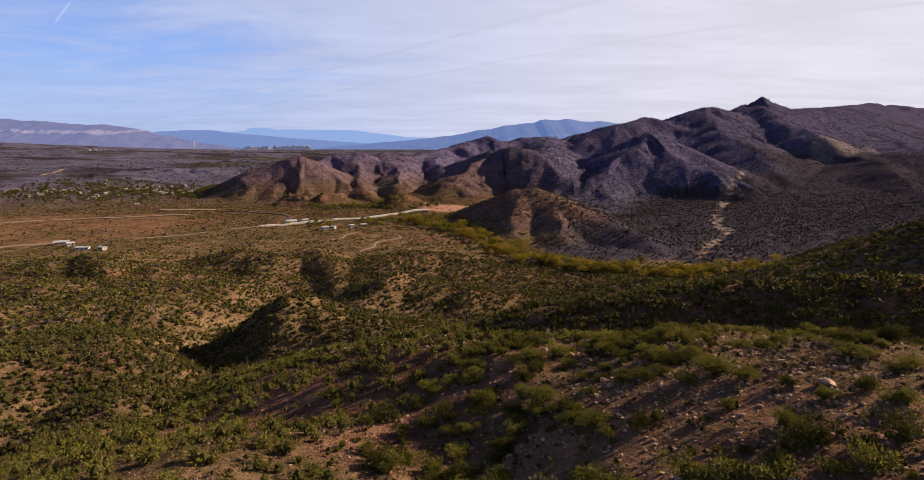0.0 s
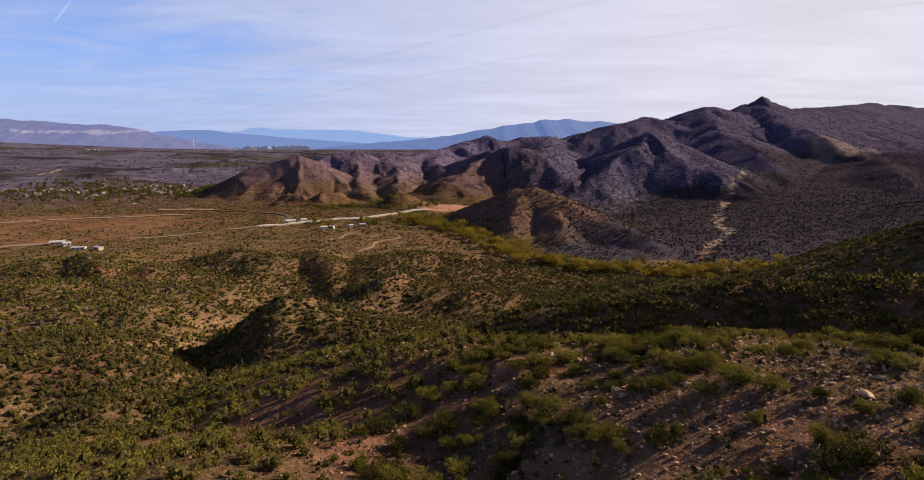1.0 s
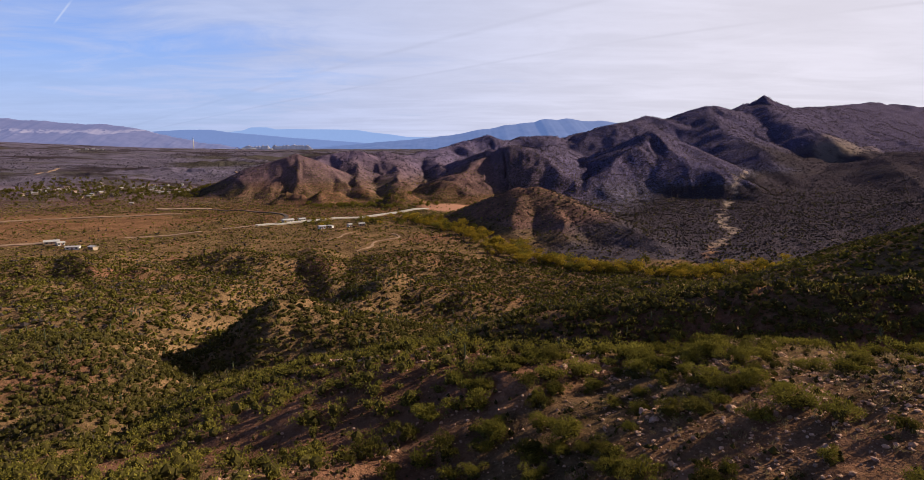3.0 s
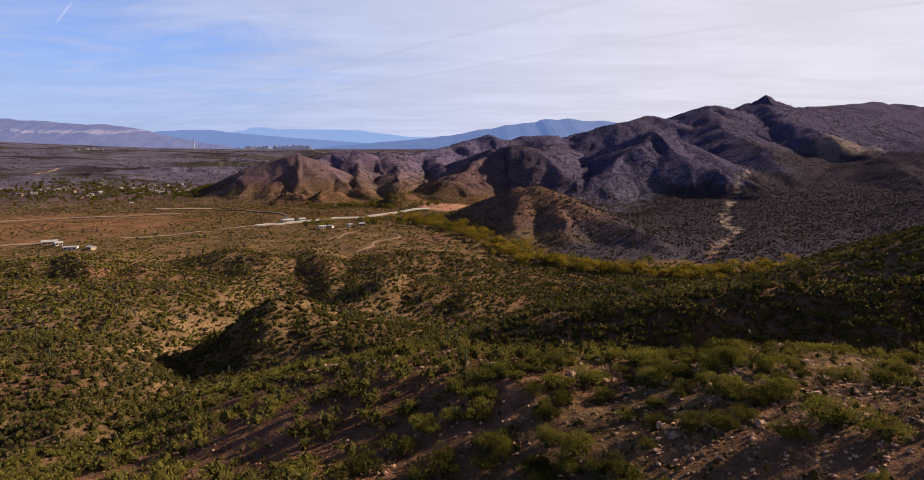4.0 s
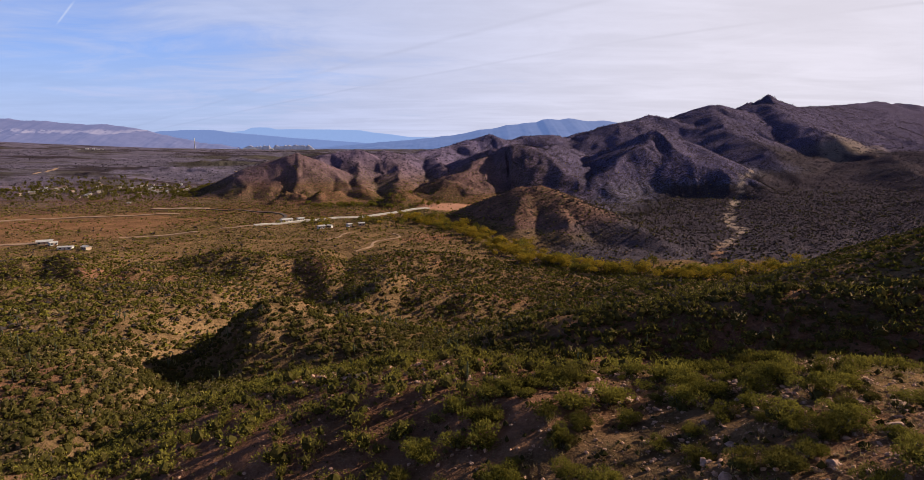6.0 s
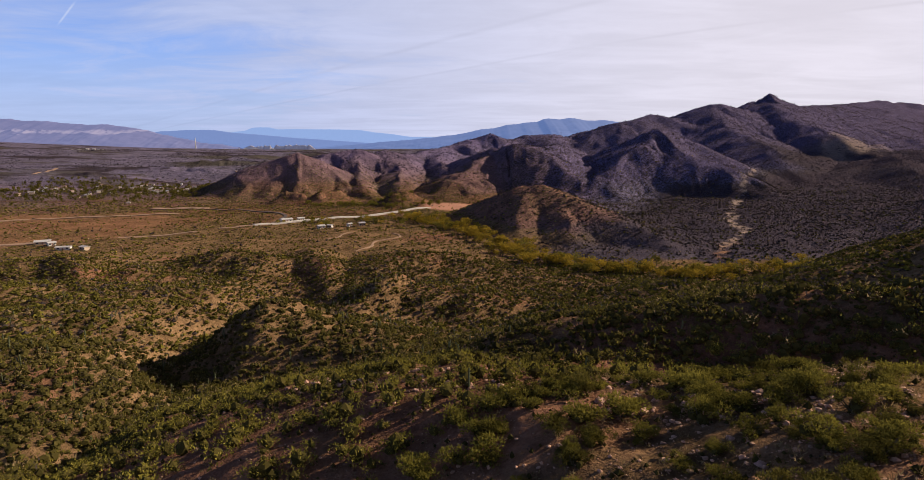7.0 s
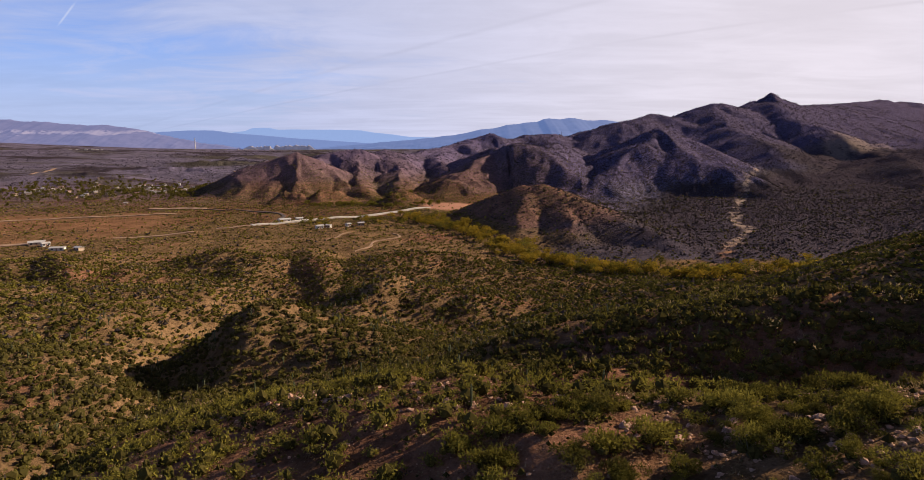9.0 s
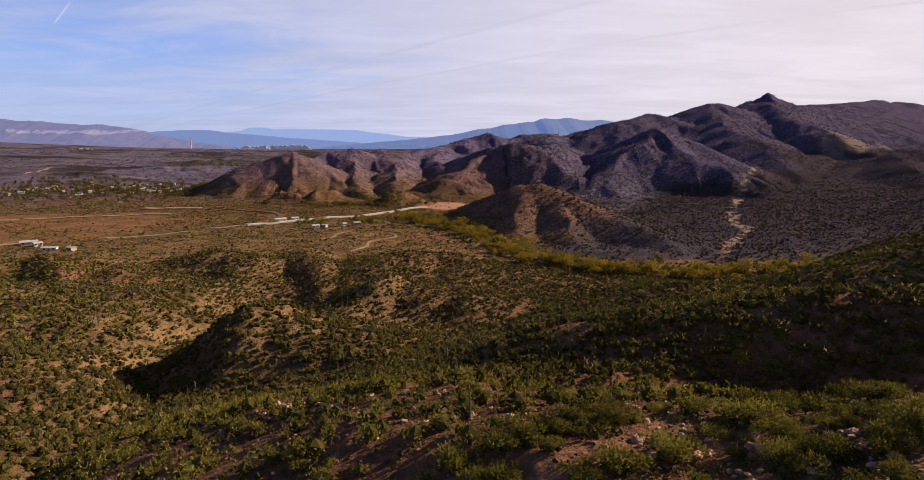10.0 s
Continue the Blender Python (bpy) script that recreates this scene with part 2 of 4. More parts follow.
def creased(x, y, size, seed, octaves=4, fall=0.55):
    """Noise with sharp crests and cut gullies, about -1 to 1."""
    total, gain, weight = 0.0, 1.0, 1.0
    for k in range(octaves):
        r = 1 - 2 * np.abs(wave(x, y, size / 2 ** k, seed + 31 * k))
        total = total + gain * r * weight
        weight = np.clip(0.5 + 0.5 * r, 0.2, 1)
        gain *= fall
    return total / 1.6


def step(x, low, high):
    k = np.clip((x - low) / (high - low), 0, 1)
    return k * k * (3 - 2 * k)


def softmax(a, b, k):
    h = np.clip(0.5 + 0.5 * (a - b) / k, 0, 1)
    return b + (a - b) * h + k * h * (1 - h)


def along(x, y, points):
    """Distance to a line of points, the height of the line there, and how far along it."""
    best, zed, run, done = np.full(np.shape(x), 1e9), np.zeros(np.shape(x)), np.zeros(np.shape(x)), 0.0
    for a, b in zip(points, points[1:]):
        dx, dy = b[0] - a[0], b[1] - a[1]
        length = math.hypot(dx, dy)
        s = np.clip(((x - a[0]) * dx + (y - a[1]) * dy) / length ** 2, 0, 1)
        d = np.hypot(x - a[0] - s * dx, y - a[1] - s * dy)
        near = d < best
        best, run = np.where(near, d, best), np.where(near, done + s * length, run)
        if len(a) > 2:
            zed = np.where(near, a[2] + s * (b[2] - a[2]), zed)
        done += length
    return best, zed, run


RIDGES = []


def ridge(slope, rounding, cut, *points):
    """A hill's crest: how steep its sides fall, how round its top is, how deep its gullies are cut."""
    RIDGES.append((slope, rounding, cut, points))


# the high range, its spurs and its foothills
ridge(0.37, 12, 0.9, (372, 1525, 113), (471, 1579, 135), (540, 1629, 127), (648, 1655, 165), (700, 1690, 156), (752, 1715, 152), (800, 1750, 160), (846, 1782, 180))
ridge(0.37, 12, 0.9, (846, 1782, 180), (910, 1830, 170), (980, 1890, 170), (1243, 2146, 189), (1639, 2506, 224), (1884, 2554, 206), (2500, 2551, 200))
ridge(0.46, 3, 0.3, (812, 1784, 182), (828, 1783, 189), (845, 1783, 203), (868, 1784, 189), (890, 1788, 180))
ridge(0.38, 10, 0.9, (648, 1655, 165), (580, 1421, 104), (548, 1268, 88), (521, 1060, 54), (485, 902, 20))
ridge(0.37, 12, 0.9, (846, 1782, 184), (787, 1529, 128), (770, 1318, 80), (768, 1211, 45))
ridge(0.37, 12, 0.9, (1243, 2146, 186), (1150, 1800, 110), (1080, 1500, 60))
ridge(0.43, 8, 0.8, (430, 1330, 60), (350, 1130, 80), (304, 1015, 92), (317, 908, 58), (344, 824, 36), (355, 761, 15))
ridge(0.40, 8, 0.8, (304, 1015, 91), (240, 915, 58), (178, 830, 24))
ridge(0.43, 8, 0.5, (-336, 869, 9), (-318, 879, 26), (-291, 899, 38), (-263, 919, 54), (-244, 929, 58), (-222, 929, 49), (-195, 919, 33), (-175, 895, 18))
ridge(0.40, 7, 0.5, (-291, 899, 38), (-298, 855, 18), (-300, 815, 3))
ridge(0.40, 7, 0.5, (-263, 919, 53), (-262, 868, 28), (-256, 815, 5))
ridge(0.40, 7, 0.5, (-244, 929, 57), (-226, 872, 31), (-208, 815, 6))
ridge(0.44, 8, 0.9, (-234, 1030, 46), (-224, 1056, 55), (-188, 1079, 59), (-161, 1099, 52), (-142, 1119, 58), (-113, 1139, 51), (-94, 1169, 50), (-47, 1263, 57), (5, 1368, 74))
ridge(0.40, 8, 1.0, (5, 1368, 74), (58, 1418, 88), (100, 1438, 76), (157, 1468, 84), (216, 1498, 88), (247, 1518, 81), (332, 1625, 104), (372, 1525, 112))
ridge(0.44, 6, 1.0, (-188, 1079, 58), (-160, 980, 34), (-150, 900, 16), (-120, 820, 4))
ridge(0.42, 6, 1.0, (-142, 1119, 57), (-110, 1000, 32), (-88, 900, 16), (-75, 820, 4))
ridge(0.42, 6, 1.0, (-47, 1263, 56), (-40, 1100, 38), (-28, 980, 24), (-20, 880, 8))
ridge(0.36, 9, 0.8, (142, 849, 28), (123, 919, 57), (103, 969, 66), (87, 999, 68), (61, 1019, 61), (12, 919, 37), (-13, 860, 24))
ridge(0.44, 8, 0.9, (200, 1400, 66), (150, 1180, 60), (90, 1005, 66))
# small dark cones at the foot of the red hills
ridge(0.7, 3, 0.4, (-222, 770, 14), (-206, 765, 13))
ridge(0.6, 4, 0.4, (-178, 775, 16), (-160, 790, 14))
ridge(0.6, 4, 0.4, (-84, 760, 14), (-66, 770, 12))
# the dark hill by the river
ridge(0.62, 3, 0.3, (-12, 579, 2), (8, 598, 14.5), (36, 611, 27), (56, 614, 32.5), (70, 609, 33.5))
ridge(0.34, 6, 0.5, (70, 609, 33.5), (88, 579, 26), (111, 534, 17), (134, 489, 8.5), (147, 440, 1))
ridge(0.46, 8, 0.4, (57, 613, 32.5), (49, 564, 21), (42, 509, 9), (38, 476, 2))
ridge(0.36, 6, 0.5, (88, 579, 25), (84, 530, 15), (80, 470, 3))
# the long dark slope across the wash
ridge(0.30, 10, 0.5, (470, 900, 12), (520, 919, 22), (572, 949, 31), (619, 969, 44), (654, 969, 53), (692, 949, 52), (780, 930, 56), (1100, 900, 80))
ridge(0.36, 9, 0.5, (654, 969, 53), (600, 860, 38), (560, 760, 27), (520, 680, 16), (470, 610, 6))
ridge(0.16, 20, 0.6, (900, 600, 80), (600, 602, 36), (467, 600, 18), (340, 545, 3))
ridge(0.30, 8, 0.6, (754, 1009, 56), (620, 800, 30), (480, 700, 12))
# an unseen mountain, added out of view on the sunny side to shade the valley's right
ridge(1.30, 14, 0.3, (1000, 450, 130), (1250, 750, 190), (1450, 1150, 220), (2000, 1600, 290))
# knolls in the basin below
ridge(0.58, 1.5, 0.3, (-33, 322, 11), (-37, 306, 14), (-38, 292, 12), (-46, 280, 9), (-54, 274, 6.5))
ridge(0.18, 5, 0.3, (-22, 304, 8.5), (-7, 299, 7), (17, 289, 5.5), (40, 300, 2))
ridge(0.56, 2.0, 0.3, (-56, 214, 26), (-60, 201, 29), (-57, 187, 26), (-59, 176, 21), (-63, 169, 16))
ridge(0.36, 9, 0.3, (-47, 195, 24.5), (-39, 191, 23), (-23, 180, 22))
ridge(0.36, 9, 0.3, (-52, 205, 23), (-30, 214, 15), (-5, 225, 9))
ridge(0.30, 8, 0.3, (-18, 150, 27), (-40, 176, 20), (-45, 190, 19))
ridge(0.40, 3, 0.3, (-111, 424, 4), (-101, 419, 8), (-86, 384, 7.5), (-76, 355, 4), (-70, 335, 1))
ridge(0.50, 2.5, 0.3, (-224, 349, 13), (-215, 347, 17), (-194, 324, 16), (-176, 299, 12))
ridge(0.28, 5, 0.5, (-171, 369, 5), (-154, 379, 9), (-140, 384, 11), (-126, 379, 9), (-118, 352, 5))
ridge(0.22, 6, 0.5, (-53, 389, 5.5), (-32, 404, 7), (-10, 409, 5.5), (5, 394, 2.6))
ridge(0.55, 2.0, 0.3, (-99, 264, 10), (-93, 269, 14), (-87, 274, 12))
ridge(0.30, 4, 0.3, (-176, 319, 11), (-169, 329, 13.5), (-160, 329, 11))
ridge(0.16, 8, 0.5, (-300, 318, 10), (-260, 335, 12), (-224, 349, 13))
ridge(0.18, 8, 0.5, (-190, 270, 16), (-160, 300, 12))
ridge(0.17, 24, 0.3, (-130, 90, 35), (-114, 140, 28), (-108, 172, 24.5), (-126, 205, 21), (-150, 250, 16))
# the slope under the camera: a stony bench and the spur behind it
ridge(0.42, 20, 0.3, (90, -80, 88), (45, 20, 69), (30, 47, 64.5), (22, 61, 60.6), (13, 69, 57), (4, 76, 55))
ridge(0.38, 13, 0.3, (10, 71, 56.5), (4, 76, 55), (-14, 88, 49), (-28, 97, 42.5), (-48, 125, 31))
# crest out of view on the right, raised to cast shade on the slope
ridge(0.42, 10, 0.3, (300, 60, 100), (255, 120, 92), (240, 200, 78), (265, 270, 60), (310, 330, 42), (345, 380, 16))
ridge(0.28, 14, 0.3, (70, 130, 48), (80, 200, 33), (90, 290, 14), (95, 340, 4))
ridge(0.54, 6, 0.3, (220, 70, 74), (120, 95, 62), (72, 114, 54.5), (52, 127, 50.5), (30, 133, 46), (8, 140, 40), (-12, 158, 28), (-22, 200, 15))
ridge(0.26, 14, 0.3, (-10, -60, 66), (-14, 20, 61), (-24, 50, 55), (-42, 85, 41), (-56, 112, 31))
ridge(0.22, 10, 0.3, (-150, -60, 46), (-160, 80, 34), (-175, 150, 25), (-180, 220, 18))
# far mesas and low ridges over the plain
ridge(0.05, 30, 0.5, (-1500, 1500, 56), (-1100, 1700, 52), (-700, 2000, 40))
ridge(0.05, 30, 0.5, (-2300, 2200, 96), (-1900, 2300, 78), (-1300, 2600, 44), (-700, 2900, 26))
ridge(0.06, 20, 0.5, (-900, 1050, 24), (-700, 1250, 24), (-450, 1350, 20))

RIVER = ((-60, 640), (-13, 575), (22, 484), (47, 416), (82, 387), (135, 374), (196, 387), (260, 404), (420, 420))
WASH = ((150, 395), (168, 423), (192, 474), (239, 540), (250, 600), (302, 709), (432, 944))
RAVINE = ((110, 62), (75, 80), (40, 95), (12, 104), (-15, 118), (-45, 150))
GULLY = ((-50, 92), (-56, 107), (-62, 129), (-67, 146), (-70, 163), (-84, 190), (-94, 212), (-92, 245), (-80, 280), (-84, 330))


TRACKS = []


def track(wide, *points):
    TRACKS.append((wide, points))
    return points


ROAD = track(9, (-190, 572), (-164, 595), (-135, 621), (-103, 650), (-60, 692), (-40, 712))
RAILWAY = track(6, (-310, 712), (-275, 706), (-244, 694), (-205, 672), (-184, 648), (-180, 628), (-178, 606))
BEND = track(5, (-178, 606), (-180, 590), (-190, 573), (-200, 562), (-214, 552))
PAD = track(12, (-352, 712), (-322, 714), (-290, 712))
FIELD_NORTH = track(7, (-470, 578), (-430, 612), (-385, 636), (-345, 650), (-300, 664))
RANCH = track(9, (-400, 430), (-370, 455), (-345, 472), (-326, 482))
FIELD_SOUTH = track(5, (-276, 506), (-262, 517), (-244, 527), (-226, 537))
LANE = track(3, (-108, 498), (-101, 508), (-100, 520), (-94, 530))
WINDING = track(3, (-76, 444), (-68, 462), (-68, 484), (-56, 500), (-52, 512), (-60, 530))
SCAR = track(9, (-770, 1190), (-748, 1140), (-715, 1060), (-706, 1030))
SCAR_EAST = track(7, (-430, 1180), (-405, 1150), (-380, 1100))


def plain_height(x, y):
    """The valley's own lie, before any hill."""
    z = 22 * step(y, 650, 2600) - 16 * step(y, 2800, 4900)
    z = z + 0.05 * np.clip(x - 190, 0, 900) * step(y, 430, 700)
    z = z + 22 * step(-y, -330, -60) + 0.02 * np.maximum(0, -x - 60) * step(-y, -330, -120)
    return z


def lie(x, y):
    """The land before water has cut it."""
    shape = np.shape(x)
    x, y = np.ravel(np.asarray(x, float)), np.ravel(np.asarray(y, float))
    away = np.hypot(x, y)
    base = plain_height(x, y)
    rough = step(away, 300, 1300)
    wx = x + (wave(x, y, 170, 5) * 14 + wave(x, y, 60, 6) * 6) * rough
    wy = y + (wave(x, y, 170, 7) * 14 + wave(x, y, 60, 8) * 6) * rough
    z, cutting = base.copy(), np.zeros_like(base)
    for number, (slope, rounding, cut, points) in enumerate(RIDGES):
        most = max(p[2] for p in points)
        reach = (most + 12) / slope + rounding
        px, py = [p[0] for p in points], [p[1] for p in points]
        m = np.flatnonzero((x > min(px) - reach) & (x < max(px) + reach) & (y > min(py) - reach) & (y < max(py) + reach))
        if not len(m):
            continue
        d, top, run = along(wx[m], wy[m], points)
        rise = np.maximum(top - base[m], 1)
        h = top - slope * (np.sqrt(d * d + rounding * rounding) - rounding)
        down = np.clip((top - h) / rise, 0, 1.2)
        if cut > 0.55:
            # spurs and ravines that run down from the crest
            size = np.clip(most * 1.1, 30, 120)
            drift = run + number * 371 + 0.18 * size * wave(x[m], y[m], size, 3)
            rib = 1 - 2 * np.abs(wave(drift, d * 0.10, size, 201 + number))
            h = h + cut * rise * 0.13 * (rib - 0.4) * np.sin(np.pi * np.clip(down * 0.9 + 0.04, 0, 1)) ** 0.7
        blend = 0.05 * np.clip(rise, 10, 90) + 0.6
        cutting[m] = np.where(h > z[m], cut * (0.12 + 0.88 * np.clip(down * 2, 0, 1)), cutting[m])
        z[m] = softmax(h, z[m], blend)
    over = np.clip(z - base, 0, 70)
    hilly = step(away, 150, 500)
    z = z + cutting * over * hilly * 0.06 * creased(wx, wy, 110, 41, 4)
    z = z + cutting * np.sqrt(over) * hilly * 0.12 * creased(x, y, 30, 43, 3)
    near = 1 - step(away, 130, 420)
    z = z + layered(x, y, 60, 51, 4) * (0.4 + 1.2 * step(away, 60, 200)) * (1 - step(away, 700, 1500))
    z = z + layered(x, y, 9, 57, 4, 0.6) * 0.30 * near
    z = z + 0.9 * creased(x + 6 * wave(x, y, 30, 55), y, 24, 56, 3) * near * step(away, 35, 70)
    basin = step(away, 140, 240) * (1 - step(y, 400, 470)) * (1 - step(x, 60, 140))
    z = z + basin * (1.8 * creased(x + 12 * wave(x, y, 50, 58), y, 58, 59, 3) - 0.6)
    low = 1 - step(z - base, 6, 25)
    z = z + low * 15.0 * step(away, 950, 1400) * (1 - 0.75 * step(away, 1700, 2800)) * creased(x * 0.6, y, 170, 61, 5)
    # watercourses
    d, _, _ = along(x + wave(x, y, 22, 71) * 5, y + wave(x, y, 22, 72) * 5, GULLY)
    z = z - 4.5 * np.exp(-(d / 7.5) ** 2) - 6.5 * np.exp(-(d / 22) ** 2) * step(y, 150, 185)
    d, _, _ = along(x + wave(x, y, 18, 73) * 3, y + wave(x, y, 18, 74) * 3, RAVINE)
    z = z - 6.5 * np.exp(-(d / 13) ** 2)
    d, _, _ = along(x, y, WASH)
    z = z - 1.2 * np.exp(-(d / 9) ** 2)
    d, _, _ = along(x, y, RIVER)
    k = np.exp(-(d / 34) ** 2)
    return (z * (1 - 0.9 * k) + k * -1.5).reshape(shape)


def sheet(name, x, y, z, faces, material):
    me = bpy.data.meshes.new(name)
    n, m = len(x), len(faces)
    me.vertices.add(n)
    me.vertices.foreach_set("co", np.column_stack((x, y, z)).astype(np.float32).ravel())
    k = faces.shape[1]
    me.loops.add(m * k)
    me.loops.foreach_set("vertex_index", faces.astype(np.int32).ravel())
    me.polygons.add(m)
    me.polygons.foreach_set("loop_start", np.arange(0, m * k, k, dtype=np.int32))
    me.materials.append(material)
    me.update(calc_edges=True)
    return me


def runnels(x, y, sx, sy, size, seed):
    """Furrows that run down the slope: waves across the side direction (sx, sy), in patches of their own phase."""
    px, py = x / size, y / size
    ix, iy = np.floor(px), np.floor(py)
    total, turn, weight = 0.0, 0.0, 0.0
    for di in (-1, 0, 1):
        for dj in (-1, 0, 1):
            vx = px - ix - di - 0.15 - 0.7 * lattice(ix + di, iy + dj, seed)
            vy = py - iy - dj - 0.15 - 0.7 * lattice(ix + di, iy + dj, seed + 9)
            w = np.exp(-3.2 * (vx * vx + vy * vy))
            phase = 2 * np.pi * (vx * sx + vy * sy)
            total, turn, weight = total + np.cos(phase) * w, turn - np.sin(phase) * w, weight + w
    return total / weight, turn / weight * 2 * np.pi / size


def eroded(x, y, z):
    """Cuts branching gullies into the slopes of the polar sheet x, y, z."""
    ga, gr = np.gradient(z, axis=1), np.gradient(z, axis=0)
    xa, ya, xr, yr = np.gradient(x, axis=1), np.gradient(y, axis=1), np.gradient(x, axis=0), np.gradient(y, axis=0)
    det = xr * ya - xa * yr
    det = np.where(np.abs(det) < 1e-9, 1e-9, det)
    gx, gy = (gr * ya - ga * yr) / det, (ga * xr - gr * xa) / det
    away = np.hypot(x, y)
    m = np.flatnonzero((away > 110).ravel() & (y > 60).ravel() & (away < 3200).ravel())
    px, py, gx, gy = x.ravel()[m], y.ravel()[m], gx.ravel()[m], gy.ravel()[m]
    out, add = z.ravel().copy(), np.zeros(len(m))
    strong = step(away.ravel()[m], 300, 620) * 0.92 + 0.05
    strong = strong * step(z.ravel()[m] - plain_height(px, py) - 8 * step(py, 900, 1000), 2, 12)
    strong = strong * (1 - 0.65 * np.exp(-(((px - 60) / 130) ** 2 + ((py - 580) / 110) ** 2))) * (1 - 0.25 * step(px, 120, 260))
    strong = strong * (1 - 0.6 * np.exp(-((px + 250) / 75) ** 2 - ((py - 915) / 60) ** 2))
    first = np.hypot(gx, gy)
    for size, depth in ((240, 0.030), (120, 0.055), (58, 0.055), (28, 0.045), (13, 0.026)):
        steep = np.hypot(gx, gy) + 1e-6
        sx, sy = -gy / steep, gx / steep
        c, t = runnels(px, py, sx, sy, size, int(size) * 7)
        k = strong * depth * size * np.clip(first * 1.25, 0, 0.60) * step(first, 0.03, 0.16)
        add = add + k * (c - 0.15)
        gx, gy = gx + k * t * sx * 0.8, gy + k * t * sy * 0.8
    out[m] += add
    return out.reshape(z.shape)


TURN = np.concatenate([np.radians(np.linspace(-46, 46, 660)), np.radians(np.linspace(46, 314, 60))[1:-1]])
REACH = np.concatenate([[0.5, 8, 16, 22], 28 * np.exp(np.linspace(0, math.log(450 / 28), 180))[:-1],
                        450 * np.exp(np.linspace(0, math.log(2100 / 450), 215))[:-1],
                        2100 * np.exp(np.linspace(0, math.log(4900 / 2100), 50))])
CENTRE_Y = -14.0
LAND = []


def height(x, y):
    """The height of the finished ground sheet."""
    x, y = np.asarray(x, float), np.asarray(y, float)
    r = np.clip(np.hypot(x, y - CENTRE_Y), REACH[0], REACH[-1] - 0.01)
    a = np.mod(np.arctan2(x, y - CENTRE_Y) - TURN[0], 2 * np.pi)
    turn = np.append(TURN - TURN[0], 2 * np.pi)
    i = np.clip(np.searchsorted(REACH, r, "right") - 1, 0, len(REACH) - 2)
    j = np.clip(np.searchsorted(turn, a, "right") - 1, 0, len(turn) - 2)
    u, v = (r - REACH[i]) / (REACH[i + 1] - REACH[i]), (a - turn[j]) / (turn[j + 1] - turn[j])
    z, k = LAND[0], (j + 1) % len(TURN)
    return (z[i, j] * (1 - v) + z[i, k] * v) * (1 - u) + (z[i + 1, j] * (1 - v) + z[i + 1, k] * v) * u


